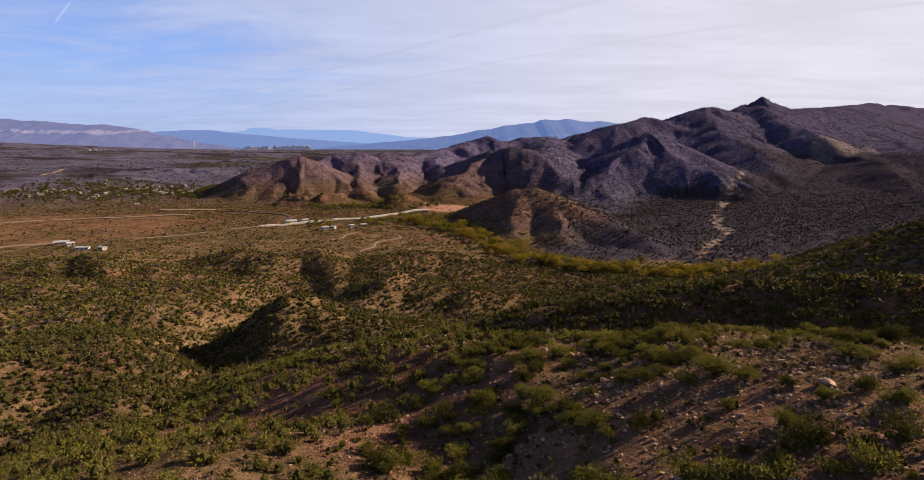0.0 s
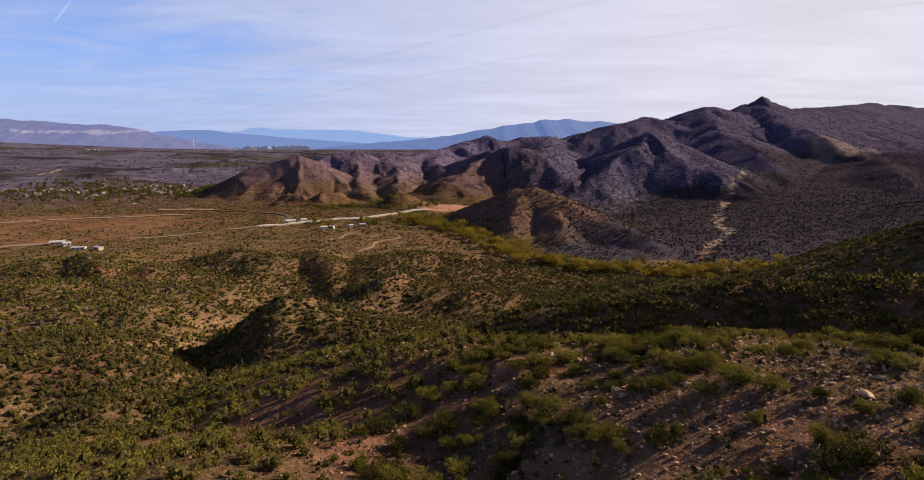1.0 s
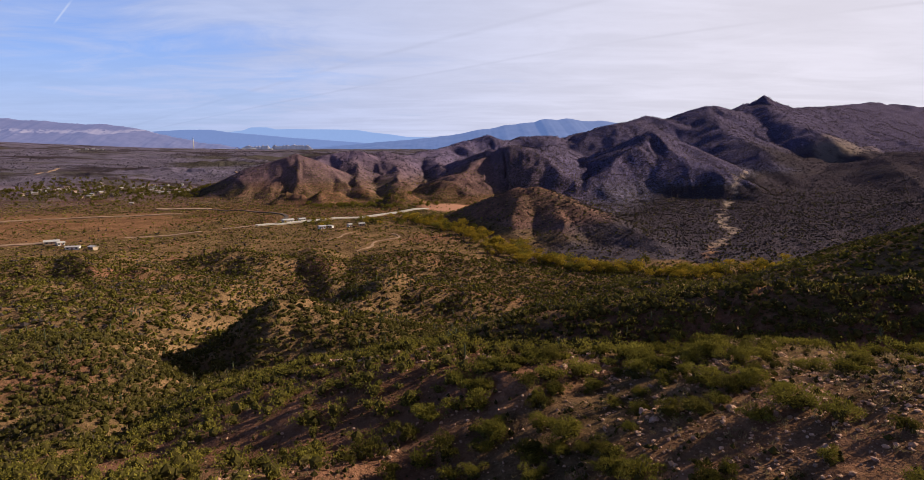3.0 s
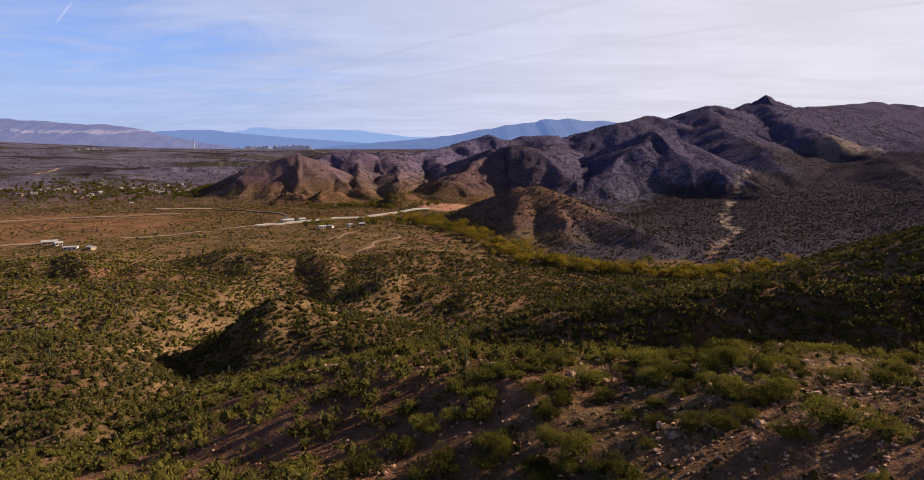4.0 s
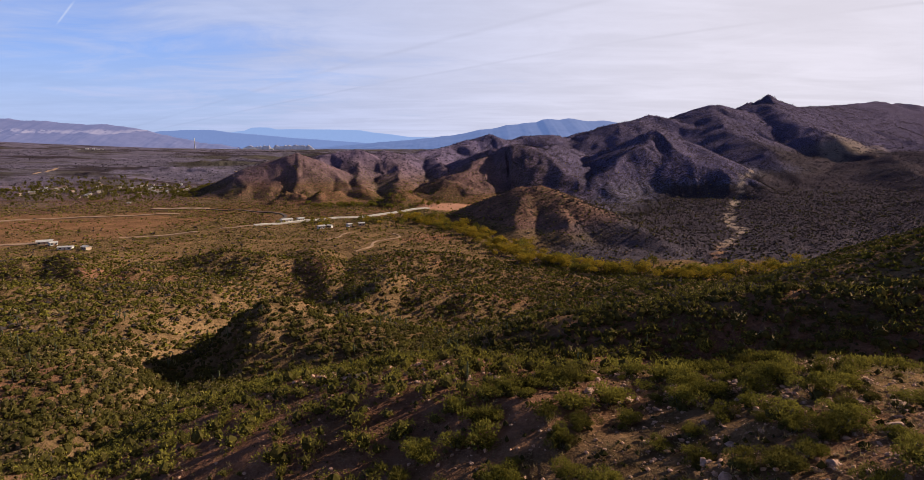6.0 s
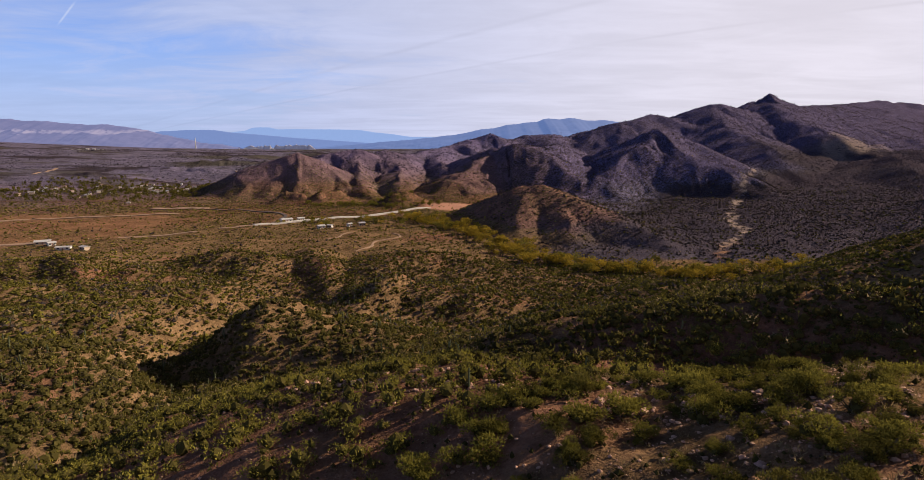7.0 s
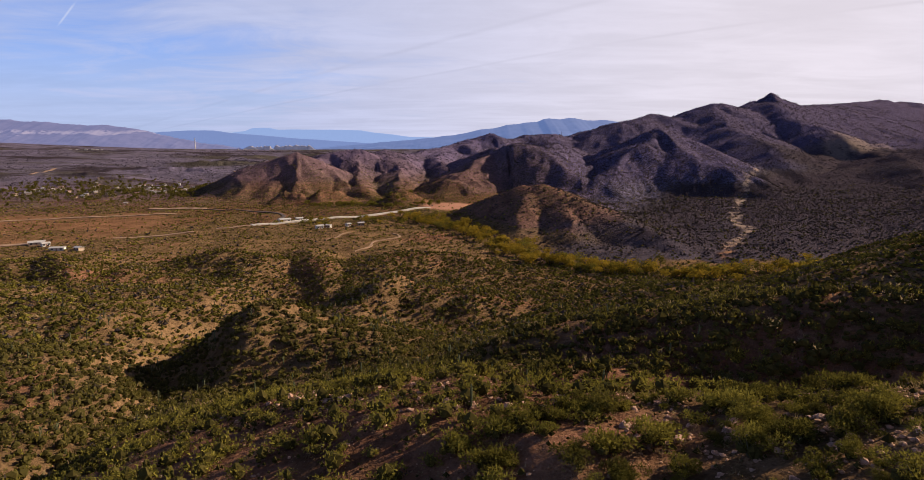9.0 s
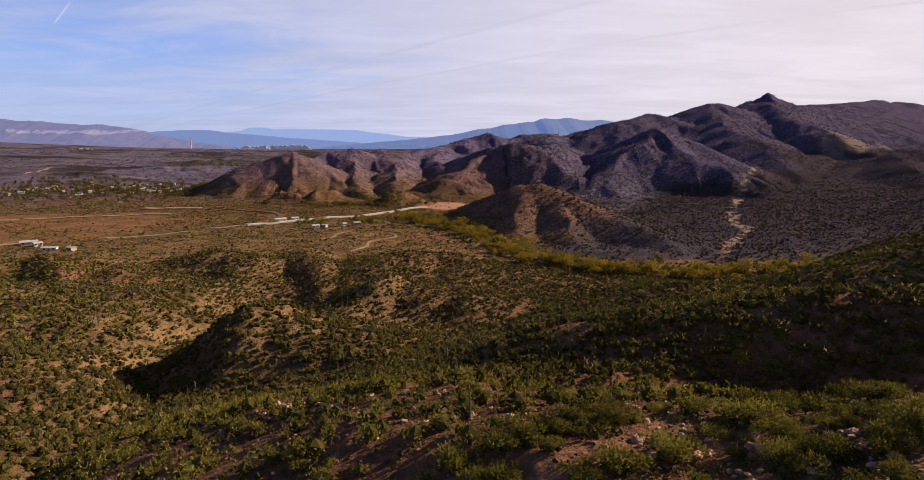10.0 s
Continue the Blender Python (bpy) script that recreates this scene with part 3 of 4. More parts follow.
def build_ground():
    """One polar sheet, fine ahead of the camera and coarse behind it, out to the horizon."""
    a, r = np.meshgrid(TURN, REACH)
    x, y = r * np.sin(a), CENTRE_Y + r * np.cos(a)
    z = eroded(x, y, lie(x, y))
    LAND.append(z)
    nr, na = x.shape
    i, j = np.meshgrid(np.arange(nr - 1), np.arange(na), indexing="ij")
    k = (j + 1) % na
    faces = np.stack([i * na + j, i * na + k, (i + 1) * na + k, (i + 1) * na + j], -1).reshape(-1, 4)[:, ::-1]
    me = sheet("ground", x.ravel(), y.ravel(), z.ravel(), faces, MAT_GROUND)
    me.polygons.foreach_set("use_smooth", np.ones(len(faces), bool))
    x, y, z = x.ravel(), y.ravel(), z.ravel()
    away, over = np.hypot(x, y), z - plain_height(x, y)
    red = 0.25 + 0.5 * layered(x, y, 70, 81, 3) + 0.5 * step(away, 500, 800)
    red = red + 0.7 * np.exp(-(((x - 45) / 50) ** 2 + ((y - 112) / 24) ** 2)) + 0.35 * np.exp(-(((x - 5) / 25) ** 2 + ((y - 50) / 25) ** 2))
    red = red + 0.22 * (1 - step(away, 80, 140))
    rock = np.maximum(step(over, 8, 30) * step(away, 430, 560), step(over, 3, 9) * step(x, -15, 5) * step(y, 455, 480) * (1 - step(x, 150, 190))) * (1 - step(-x + 0.25 * (y - 950), 330, 440))
    rock = np.maximum(rock, step(x, 380, 480) * step(y - 0.10 * (x - 400), 1000, 1080))
    # far also sets how much painted haze tint the ground takes
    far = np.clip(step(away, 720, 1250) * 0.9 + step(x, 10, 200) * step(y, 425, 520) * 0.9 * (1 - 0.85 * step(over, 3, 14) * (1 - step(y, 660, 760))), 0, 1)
    scrub = np.clip(0.70 + 0.5 * layered(x, y, 60, 85, 3), 0.3, 1) * (0.75 + 0.25 * step(away, 300, 700)) * (1 - 0.2 * rock)
    scrub = np.clip(scrub + 0.5 * step(x, 20, 120) * step(y, 420, 480), 0, 1)
    bare = fields(x, y)
    scrub = scrub * (1 - 0.55 * bare) * (0.25 + 0.75 * step(away, 300, 700))
    # where ground colour is darkened to stand in for shade: right-hand slopes and fan
    slope_shade = step(x + 70 * layered(x, y, 160, 97, 4) - 0.25 * (y - 450), 210, 560) * step(y, 395, 450)
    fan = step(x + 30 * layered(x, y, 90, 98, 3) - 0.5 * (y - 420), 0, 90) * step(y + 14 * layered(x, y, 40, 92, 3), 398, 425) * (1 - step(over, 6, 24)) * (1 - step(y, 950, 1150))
    slope_shade = np.maximum(slope_shade * (1 - step(y, 1150, 1450)), fan * 0.9)
    cut = step(-np.hypot(x + 22, (y - 735) * 0.8), -40, -24)
    scrub, far = scrub * (1 - 0.8 * cut), far * (1 - cut)
    for key, value in (("cut", cut), ("slope_shade", slope_shade), ("red", red), ("rock", rock), ("scrub", scrub), ("bare", bare), ("far", far)):
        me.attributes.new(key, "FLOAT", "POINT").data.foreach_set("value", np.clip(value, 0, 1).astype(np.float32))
    ob = tagged(new("ground", me), "stony desert ground of tan and red soil with hills", "ground", kind="structure")
    return ob


def fields(x, y):
    """Bare and thinly grown earth: graded fields, the wash bed and the cut by the road."""
    jag = layered(x, y, 40, 91, 3) * 14
    f = step(-np.hypot((x + 375) / 1.15, y - 575) - jag, -120, -85) * np.clip(0.8 + 0.7 * layered(x * 0.5 + y * 0.3, y, 40, 93, 3), 0.25, 1)
    d, _, _ = along(x + wave(x, y, 20, 95) * 6, y, WASH)
    braid = np.abs(wave(x, y, 14, 96)) < 0.30 + 0.25 * wave(x, y, 60, 99)
    f = np.maximum(f, step(-d, -6, -1.8) * step(y, 415, 440) * np.where(braid, 1.0, 0.15))
    f = np.maximum(f, step(-np.hypot(x + 22, (y - 735) * 0.8), -38, -24) * 1.3)
    pale = np.exp(-(((x - 790) / 130) ** 2 + ((y - 1290 - 0.5 * (x - 790)) / 90) ** 2))
    f = np.maximum(f, step(pale + 0.35 * layered(x + 0.5 * y, y - 0.5 * x, 45, 94, 3), 0.45, 0.9) * 0.6)
    return np.clip(f, 0, 1)


build_ground()

# ---------------------------------------------------------------- plants


def sprays(rng, count, wide, tall, leaf, lobes, thin=0.27):
    """Leaf blades of a loose bush, in several upright lobes of uneven height, as rows of three corners."""
    lob = np.column_stack((rng.normal(0, 0.34, lobes), rng.normal(0, 0.34, lobes), rng.uniform(0.30, 0.66, lobes)))
    size = rng.uniform(0.22, 0.46, lobes)
    pick = rng.integers(0, lobes, count)
    way = rng.normal(size=(count, 3))
    way[:, 2] = np.abs(way[:, 2]) * 1.1 - 0.35
    way /= np.linalg.norm(way, axis=1)[:, None]
    p = lob[pick] + way * (size[pick] * rng.uniform(0.35, 1.12, count) ** 0.6)[:, None]
    p[:, 2] = np.maximum(p[:, 2], rng.uniform(0.03, 0.3, count))
    p *= (wide, wide, tall)
    tip = way * 0.8 + rng.normal(0, 0.55, (count, 3)) + (0, 0, 0.30)
    tip /= np.linalg.norm(tip, axis=1)[:, None]
    across = np.cross(tip, rng.normal(size=(count, 3)))
    across /= np.linalg.norm(across, axis=1)[:, None]
    long = leaf * rng.uniform(0.6, 1.5, count)[:, None]
    a, b = p - across * long * thin, p + across * long * thin
    return np.stack([a, b, p + tip * long], 1)


def core(rng, faces, wide, tall, lift=0.45):
    """The dense inner twigs of a bush: an uneven lump, as rows of three corners."""
    bm = bmesh.new()
    if faces > 8:
        bmesh.ops.create_icosphere(bm, subdivisions=1, radius=0.5)
    else:
        v = [bm.verts.new(p) for p in ((0.5, 0, 0), (0, 0.5, 0), (-0.5, 0, 0), (0, -0.5, 0), (0, 0, 0.5), (0, 0, -0.3))]
        for a, b in ((0, 1), (1, 2), (2, 3), (3, 0)):
            bm.faces.new((v[a], v[b], v[4])), bm.faces.new((v[b], v[a], v[5]))
    for v in bm.verts:
        v.co = Vector(v.co * rng.uniform(0.75, 1.25)) + Vector(rng.normal(0, 0.04, 3))
        v.co = Vector((v.co.x * wide, v.co.y * wide, max(v.co.z + lift, -0.05) * tall))
    out = np.array([[v.co[:] for v in f.verts] for f in bm.faces])
    bm.free()
    return out


def bush(rng, leaves, blade, faces, wide=1.15, tall=1.0, lobes=5, full=0.95, lumps=2, thin=0.27):
    """A whole small bush: two lumps of dense twigs and the blades that stand out of them."""
    kept = [sprays(rng, leaves, wide, tall, blade, lobes, thin)]
    for k in range(lumps):
        lump = core(rng, faces, wide * full * (1.0, 0.62)[k], tall * (0.95, 0.8)[k])
        if k:
            lump = lump + (rng.uniform(-0.45, 0.45) * wide, rng.uniform(-0.45, 0.45) * wide, 0)
        kept.append(lump)
    return np.concatenate(kept)


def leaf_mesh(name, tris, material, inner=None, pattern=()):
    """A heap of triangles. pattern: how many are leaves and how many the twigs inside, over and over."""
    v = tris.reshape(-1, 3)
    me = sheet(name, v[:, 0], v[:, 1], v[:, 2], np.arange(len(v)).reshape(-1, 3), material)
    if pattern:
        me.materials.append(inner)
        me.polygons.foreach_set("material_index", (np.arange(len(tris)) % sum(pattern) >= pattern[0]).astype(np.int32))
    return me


def strewn(rng, x, y, scale, templates, sink=0.05, squash=0.2):
    """Turned and sized copies of some templates over the ground, as one heap of triangles."""
    out, z = [], height(x, y)
    pick = rng.integers(0, len(templates), len(x))
    for k, t in enumerate(templates):
        m = pick == k
        n = int(m.sum())
        if not n:
            continue
        a = rng.uniform(0, 2 * np.pi, n)
        s, h = scale[m], scale[m] * rng.uniform(1 - squash, 1 + squash, n)
        c, d = np.cos(a)[:, None, None], np.sin(a)[:, None, None]
        tx, ty, tz = t[None, :, :, 0], t[None, :, :, 1], t[None, :, :, 2]
        px = (tx * c - ty * d) * s[:, None, None] + x[m][:, None, None]
        py = (tx * d + ty * c) * s[:, None, None] + y[m][:, None, None]
        pz = tz * h[:, None, None] + (z[m] - sink * s)[:, None, None]
        out.append(np.stack([px, py, pz], -1).reshape(-1, 3, 3))
    return np.concatenate(out)


def scatter(rng, count, near, far, wide=47.0):
    """Places spread evenly over a wedge of ground ahead of the camera."""
    r = np.sqrt(rng.uniform(near ** 2, far ** 2, count))
    a = np.radians(rng.uniform(-wide, wide, count))
    return r * np.sin(a), -14 + r * np.cos(a)


def green(x, y):
    """How thickly plants stand at a place, 0 to 1."""
    d, _, _ = along(x, y, GULLY)
    k = 0.50 + 0.55 * layered(x, y, 55, 101, 3) + 0.35 * np.exp(-(d / 14) ** 2)
    d, _, _ = along(x, y, RIVER)
    k = k + 0.35 * np.exp(-(d / 45) ** 2) + 0.40 * step(x, 60, 160) * step(y, 420, 480)
    k = k + 0.45 * step(y, 625, 660) * (1 - step(y, 745, 790)) * (1 - step(x, -90, -40))
    k = k + 0.55 * np.exp(-(((x - 60) / 70) ** 2 + ((y - 125) / 40) ** 2))
    k = np.clip(k, 0.56, 1) * (1 - 0.75 * fields(x, y))
    for wide, points in TRACKS:
        d, _, _ = along(x, y, points)
        k = np.where(d < wide * 0.5 + 2.5, -1.0, k)
    return k


def near_bench(x, y):
    """The open stony ground on the bench."""
    return np.exp(-(((x - 30) / 19) ** 2 + ((y - 48) / 17) ** 2))


def build_shrubs():
    rng = np.random.default_rng(11)
    near = []
    for k in range(18):
        count, blade = (2600, 0.082) if k < 9 else (850, 0.14)
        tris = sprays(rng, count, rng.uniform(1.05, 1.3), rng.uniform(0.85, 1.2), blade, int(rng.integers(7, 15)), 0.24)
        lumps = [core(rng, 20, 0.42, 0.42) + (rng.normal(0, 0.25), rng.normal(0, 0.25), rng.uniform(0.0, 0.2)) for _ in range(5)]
        near.append(leaf_mesh("foliage", np.concatenate([tris, *lumps]), MAT_SHRUB if k % 3 else MAT_SCRUB, MAT_TWIG_SHADE, (count, 100)))
    stems = []
    for k in range(3):
        bm = bmesh.new()
        for j in range(6):
            a, lean = rng.uniform(0, 6.28), rng.uniform(0.15, 0.5)
            tip = Vector((math.cos(a) * lean, math.sin(a) * lean, rng.uniform(0.6, 0.9)))
            got = bmesh.ops.create_cone(bm, cap_ends=True, segments=5, radius1=0.045, radius2=0.012, depth=tip.length)
            m = Matrix.Translation(tip / 2 - Vector((0, 0, 0.08))) @ tip.to_track_quat("Z", "Y").to_matrix().to_4x4()
            bmesh.ops.transform(bm, matrix=m, verts=got["verts"])
        me = bpy.data.meshes.new("trunk")
        bm.to_mesh(me)
        bm.free()
        me.materials.append(MAT_STEM)
        stems.append(me)
    x, y = scatter(rng, 4000, 40, 138)
    keep = rng.uniform(size=len(x)) < (0.50 + 0.45 * green(x, y)) * (1 - 0.42 * near_bench(x, y)) * (0.5 + 0.5 * step(y - 0.5 * x, 30, 75))
    x, y = x[keep], y[keep]
    away = np.hypot((x - 20) * 0.85, y - 52)
    order = np.argsort(away)
    x, y = x[order], y[order]
    size = rng.uniform(0.75, 1.6, len(x)) * np.where(rng.uniform(size=len(x)) < 0.30, 0.5, 1.0)
    first = 300
    z = height(x, y)
    for k in range(min(first, len(x))):
        thing = new("palo_verde_shrub")
        thing.matrix_basis = pose(x[k], y[k], z[k] - 0.05, rng.uniform(-6, 6), rng.uniform(-6, 6), rng.uniform(0, 360))
        s = size[k]
        thing.scale = (s, s, s * rng.uniform(0.85, 1.15))
        for name, me in (("foliage", near[int(rng.integers(0, 9)) + (0 if k < 120 else 9)]), ("trunk", stems[k % 3])):
            ob = new(name, me)
            ob.parent = thing
        tagged(thing, "rounded yellow-green desert shrub on stony soil", "shrub", "shrubs on the slope")
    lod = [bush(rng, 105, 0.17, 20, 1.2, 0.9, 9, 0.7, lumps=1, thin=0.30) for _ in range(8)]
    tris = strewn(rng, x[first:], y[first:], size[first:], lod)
    tagged(new("slope_shrubs", leaf_mesh("slope_shrubs", tris, MAT_SHRUB, MAT_TWIG_SHADE, (105, 20))), "scattered green shrubs down the slope", "shrubs", kind="stuff")

    # low brush between the shrubs of the slope
    x, y = scatter(rng, 17000, 38, 142)
    keep = rng.uniform(size=len(x)) < 0.55 + 0.4 * layered(x, y, 14, 107, 2)
    x, y = x[keep], y[keep]
    lot, size = rng.uniform(size=len(x)), 0.28 + 0.55 * rng.uniform(0, 1, len(x)) ** 1.8
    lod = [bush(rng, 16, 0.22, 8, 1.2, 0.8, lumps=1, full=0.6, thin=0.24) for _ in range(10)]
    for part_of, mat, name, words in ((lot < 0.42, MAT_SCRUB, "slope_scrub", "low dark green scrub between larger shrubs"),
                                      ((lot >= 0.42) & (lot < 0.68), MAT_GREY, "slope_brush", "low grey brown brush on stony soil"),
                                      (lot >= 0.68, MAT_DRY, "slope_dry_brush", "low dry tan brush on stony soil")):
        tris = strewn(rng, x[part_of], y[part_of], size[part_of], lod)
        tagged(new(name, leaf_mesh(name, tris, mat, MAT_TWIG_SHADE, (16, 8))), words, "shrubs", kind="stuff")

    bands = ((16500, 132, 235, 22, 0.22, 1.6, 20), (38000, 235, 430, 4, 0.34, 1.65, 8), (60000, 430, 1050, 0, 1.0, 1.75, 8))
    for label, (count, low, high, leaves, blade, grow, faces) in zip(("basin", "valley", "distant"), bands):
        x, y = scatter(rng, int(count * 1.4), low, high)
        keep = rng.uniform(size=len(x)) < (0.22 * (1 - fields(x, y)) + 0.75 * green(x, y)) * (1 - step(np.hypot(x, y), 800, 1050))
        x, y = x[keep], y[keep]
        size = (0.40 + 1.0 * rng.uniform(0, 1, len(x)) ** 1.6) * grow
        lod = [bush(rng, leaves, blade, faces, 1.2, 0.75, lumps=1, full=0.7 if leaves > 20 else 1.0) for _ in range(14)]
        lot = rng.uniform(size=len(x))
        grey = (x > 40 + rng.normal(0, 25, len(x))) & (y > 425) & (rng.uniform(size=len(x)) < 0.7)
        hill = (height(x, y) > 14) & (y > 430) & (rng.uniform(size=len(x)) < 0.6)
        grey = grey | hill | (lot > 0.90)
        for part_of, mat, name, words in (((lot < 0.26) & ~grey, MAT_SHRUB, "_shrubs", "dense low olive green desert shrubs over dry ground"),
                                          ((lot >= 0.26) & (lot < 0.78) & ~grey, MAT_SCRUB, "_scrub", "dense low dark green desert scrub over dry ground"),
                                          ((lot >= 0.78) & ~grey, MAT_DRY, "_dry_brush", "dry tan brush between green shrubs"),
                                          (grey, MAT_GREY, "_brush", "grey brown leafless desert brush over dry ground")):
            if part_of.any():
                tris = strewn(rng, x[part_of], y[part_of], size[part_of], lod)
                tagged(new(label + name, leaf_mesh(label + name, tris, mat, MAT_TWIG_SHADE, (leaves, faces) if leaves > 20 else ())), words, "shrubs", kind="stuff")


def build_hill_brush():
    """Dark dots of brush over the further hills, their leaves tinted with painted haze."""
    rng = np.random.default_rng(13)
    r, a = np.sqrt(rng.uniform(960 ** 2, 1650 ** 2, 15000)), np.radians(rng.uniform(-20, 41, 15000))
    x, y = r * np.sin(a), r * np.cos(a)
    r, a = np.sqrt(rng.uniform(1650 ** 2, 2600 ** 2, 8000)), np.radians(rng.uniform(18, 41, 8000))
    x, y = np.concatenate([x, r * np.sin(a)]), np.concatenate([y, r * np.cos(a)])
    r, a = np.sqrt(rng.uniform(1000 ** 2, 2500 ** 2, 7500)), np.radians(rng.uniform(-44, -12, 7500))
    r, a = r[(k := layered(r * np.sin(a), r * np.cos(a) * 0.5, 160, 141, 3) > -0.1)], a[k]
    x, y = np.concatenate([x, r * np.sin(a)]), np.concatenate([y, r * np.cos(a)])
    lod = [sprays(rng, 6, 1.2, 1.0, 1.7, 4) for _ in range(8)]
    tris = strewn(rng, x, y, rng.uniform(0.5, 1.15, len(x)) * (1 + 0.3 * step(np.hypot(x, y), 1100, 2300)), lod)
    tagged(new("hill_brush", leaf_mesh("hill_brush", tris, MAT_HILL_HAZE)), "dark brush dotted over red rocky hills", "brush", kind="stuff")


build_shrubs()
build_hill_brush()


def part(name, bm, material, parent=None, label=""):
    """Links a bmesh as one mesh object, under a thing or on its own."""
    me = bpy.data.meshes.new(name)
    bm.to_mesh(me)
    bm.free()
    me.materials.append(material)
    ob = new(name, me)
    if parent:
        ob.parent = parent
    return tagged(ob, label)


def tube(bm, points, radii, sides=8, ribs=0.0):
    """A round limb through points; ribs makes its section fluted. Its end is domed."""
    rings = []
    for k, (p, r) in enumerate(zip(points, radii)):
        a = points[max(0, k - 1)]
        b = points[min(len(points) - 1, k + 1)]
        q = (Vector(b) - Vector(a)).to_track_quat("Z", "Y")
        ring = []
        for j in range(sides):
            w = 2 * math.pi * j / sides
            rr = r * (1 - ribs * (j % 2))
            ring.append(bm.verts.new(Vector(p) + q @ Vector((math.cos(w) * rr, math.sin(w) * rr, 0))))
        rings.append(ring)
    for a, b in zip(rings, rings[1:]):
        for j in range(sides):
            bm.faces.new((a[j], a[(j + 1) % sides], b[(j + 1) % sides], b[j]))
    bm.faces.new(rings[-1])
    bm.faces.new(rings[0][::-1])


def block(bm, x0, x1, y0, y1, z0, z1):
    v = [bm.verts.new((x, y, z)) for z in (z0, z1) for x, y in ((x0, y0), (x1, y0), (x1, y1), (x0, y1))]
    for f in ((3, 2, 1, 0), (4, 5, 6, 7), (0, 1, 5, 4), (1, 2, 6, 5), (2, 3, 7, 6), (3, 0, 4, 7)):
        bm.faces.new([v[k] for k in f])


def at(x, y):
    return float(height(np.array([x]), np.array([y]))[0])


# ---------------------------------------------------------------- cactus, trees, stones


def build_saguaros():
    rng = np.random.default_rng(23)
    kinds = []
    for k in range(6):
        tall = 1.0
        bm = bmesh.new()
        zs = (-0.05, 0.1, 0.35, 0.6, 0.8, 0.93, 0.98, 1.0)
        rs = (0.036, 0.042, 0.050, 0.054, 0.050, 0.040, 0.024, 0.006)
        bend = rng.normal(0, 0.012, 2)
        tube(bm, [(bend[0] * z, bend[1] * z, z) for z in zs], rs, 16, 0.16)
        trunk = bpy.data.meshes.new("saguaro")
        bm.to_mesh(trunk)
        bm.free()
        trunk.materials.append(MAT_CACTUS)
        arms = []
        for j in range((0, 1, 2, 0, 3, 1)[k]):
            a, start, top = rng.uniform(0, 6.28), rng.uniform(0.35, 0.55), rng.uniform(0.70, 0.92)
            c, s, out = math.cos(a), math.sin(a), rng.uniform(0.12, 0.17)
            path = [(c * r, s * r, z) for r, z in ((0.02, start), (out * 0.6, start + 0.01), (out * 0.95, start + 0.05), (out, start + 0.12), (out, (start + top) / 2 + 0.08), (out, top - 0.02), (out, top))]
            bm = bmesh.new()
            tube(bm, path, (0.026, 0.028, 0.031, 0.033, 0.033, 0.022, 0.005), 12, 0.14)
            me = bpy.data.meshes.new("arm")
            bm.to_mesh(me)
            bm.free()
            me.materials.append(MAT_CACTUS)
            arms.append(me)
        kinds.append((trunk, arms))
    x = np.concatenate([rng.uniform(-160, 40, 560), rng.uniform(-30, 70, 26)])
    y = np.concatenate([rng.uniform(120, 335, 560), rng.uniform(72, 140, 26)])
    inside = np.abs(x) < 0.80 * (y - 5)
    x, y = x[inside], y[inside]
    keep = rng.uniform(size=len(x)) < 0.55 + 0.5 * layered(x, y, 60, 131, 2)
    x, y = x[keep][-298:], y[keep][-298:]
    z = height(x, y)
    for px, py, pz in zip(x, y, z):
        trunk, arms = kinds[int(rng.integers(0, 6))]
        tall = rng.uniform(1.8, 3.7) if py > 150 else rng.uniform(1.5, 2.6)
        ob = new("saguaro", trunk)
        ob.matrix_basis = pose(px, py, pz - 0.05, rng.normal(0, 1.5), rng.normal(0, 1.5), rng.uniform(0, 360))
        ob.scale = (tall * 0.9, tall * 0.9, tall)
        tagged(ob, "tall green ribbed saguaro cactus standing among shrubs" if arms else "slender single green ribbed saguaro cactus column", "cactus", "saguaros in the basin")
        for me in arms:
            arm = new("arm", me)
            arm.parent = ob


def crown(rng, count, leaf):
    """A broad uneven tree crown of leaf clumps, one unit high."""
    lobes = 11
    lob = np.column_stack((rng.normal(0, 0.22, lobes), rng.normal(0, 0.22, lobes), rng.uniform(0.35, 0.82, lobes)))
    size = rng.uniform(0.14, 0.26, lobes)
    pick = rng.integers(0, lobes, count)
    way = rng.normal(size=(count, 3))
    way /= np.linalg.norm(way, axis=1)[:, None]
    p = lob[pick] + way * (size[pick] * rng.uniform(0.5, 1, count) ** 0.4)[:, None]
    tip = way * 0.6 + rng.normal(0, 0.6, (count, 3))
    tip /= np.linalg.norm(tip, axis=1)[:, None]
    across = np.cross(tip, rng.normal(size=(count, 3)))
    across /= np.linalg.norm(across, axis=1)[:, None]
    long = leaf * rng.uniform(0.7, 1.4, count)[:, None]
    return np.stack([p - across * long * 0.5, p + across * long * 0.5, p + tip * long], 1)


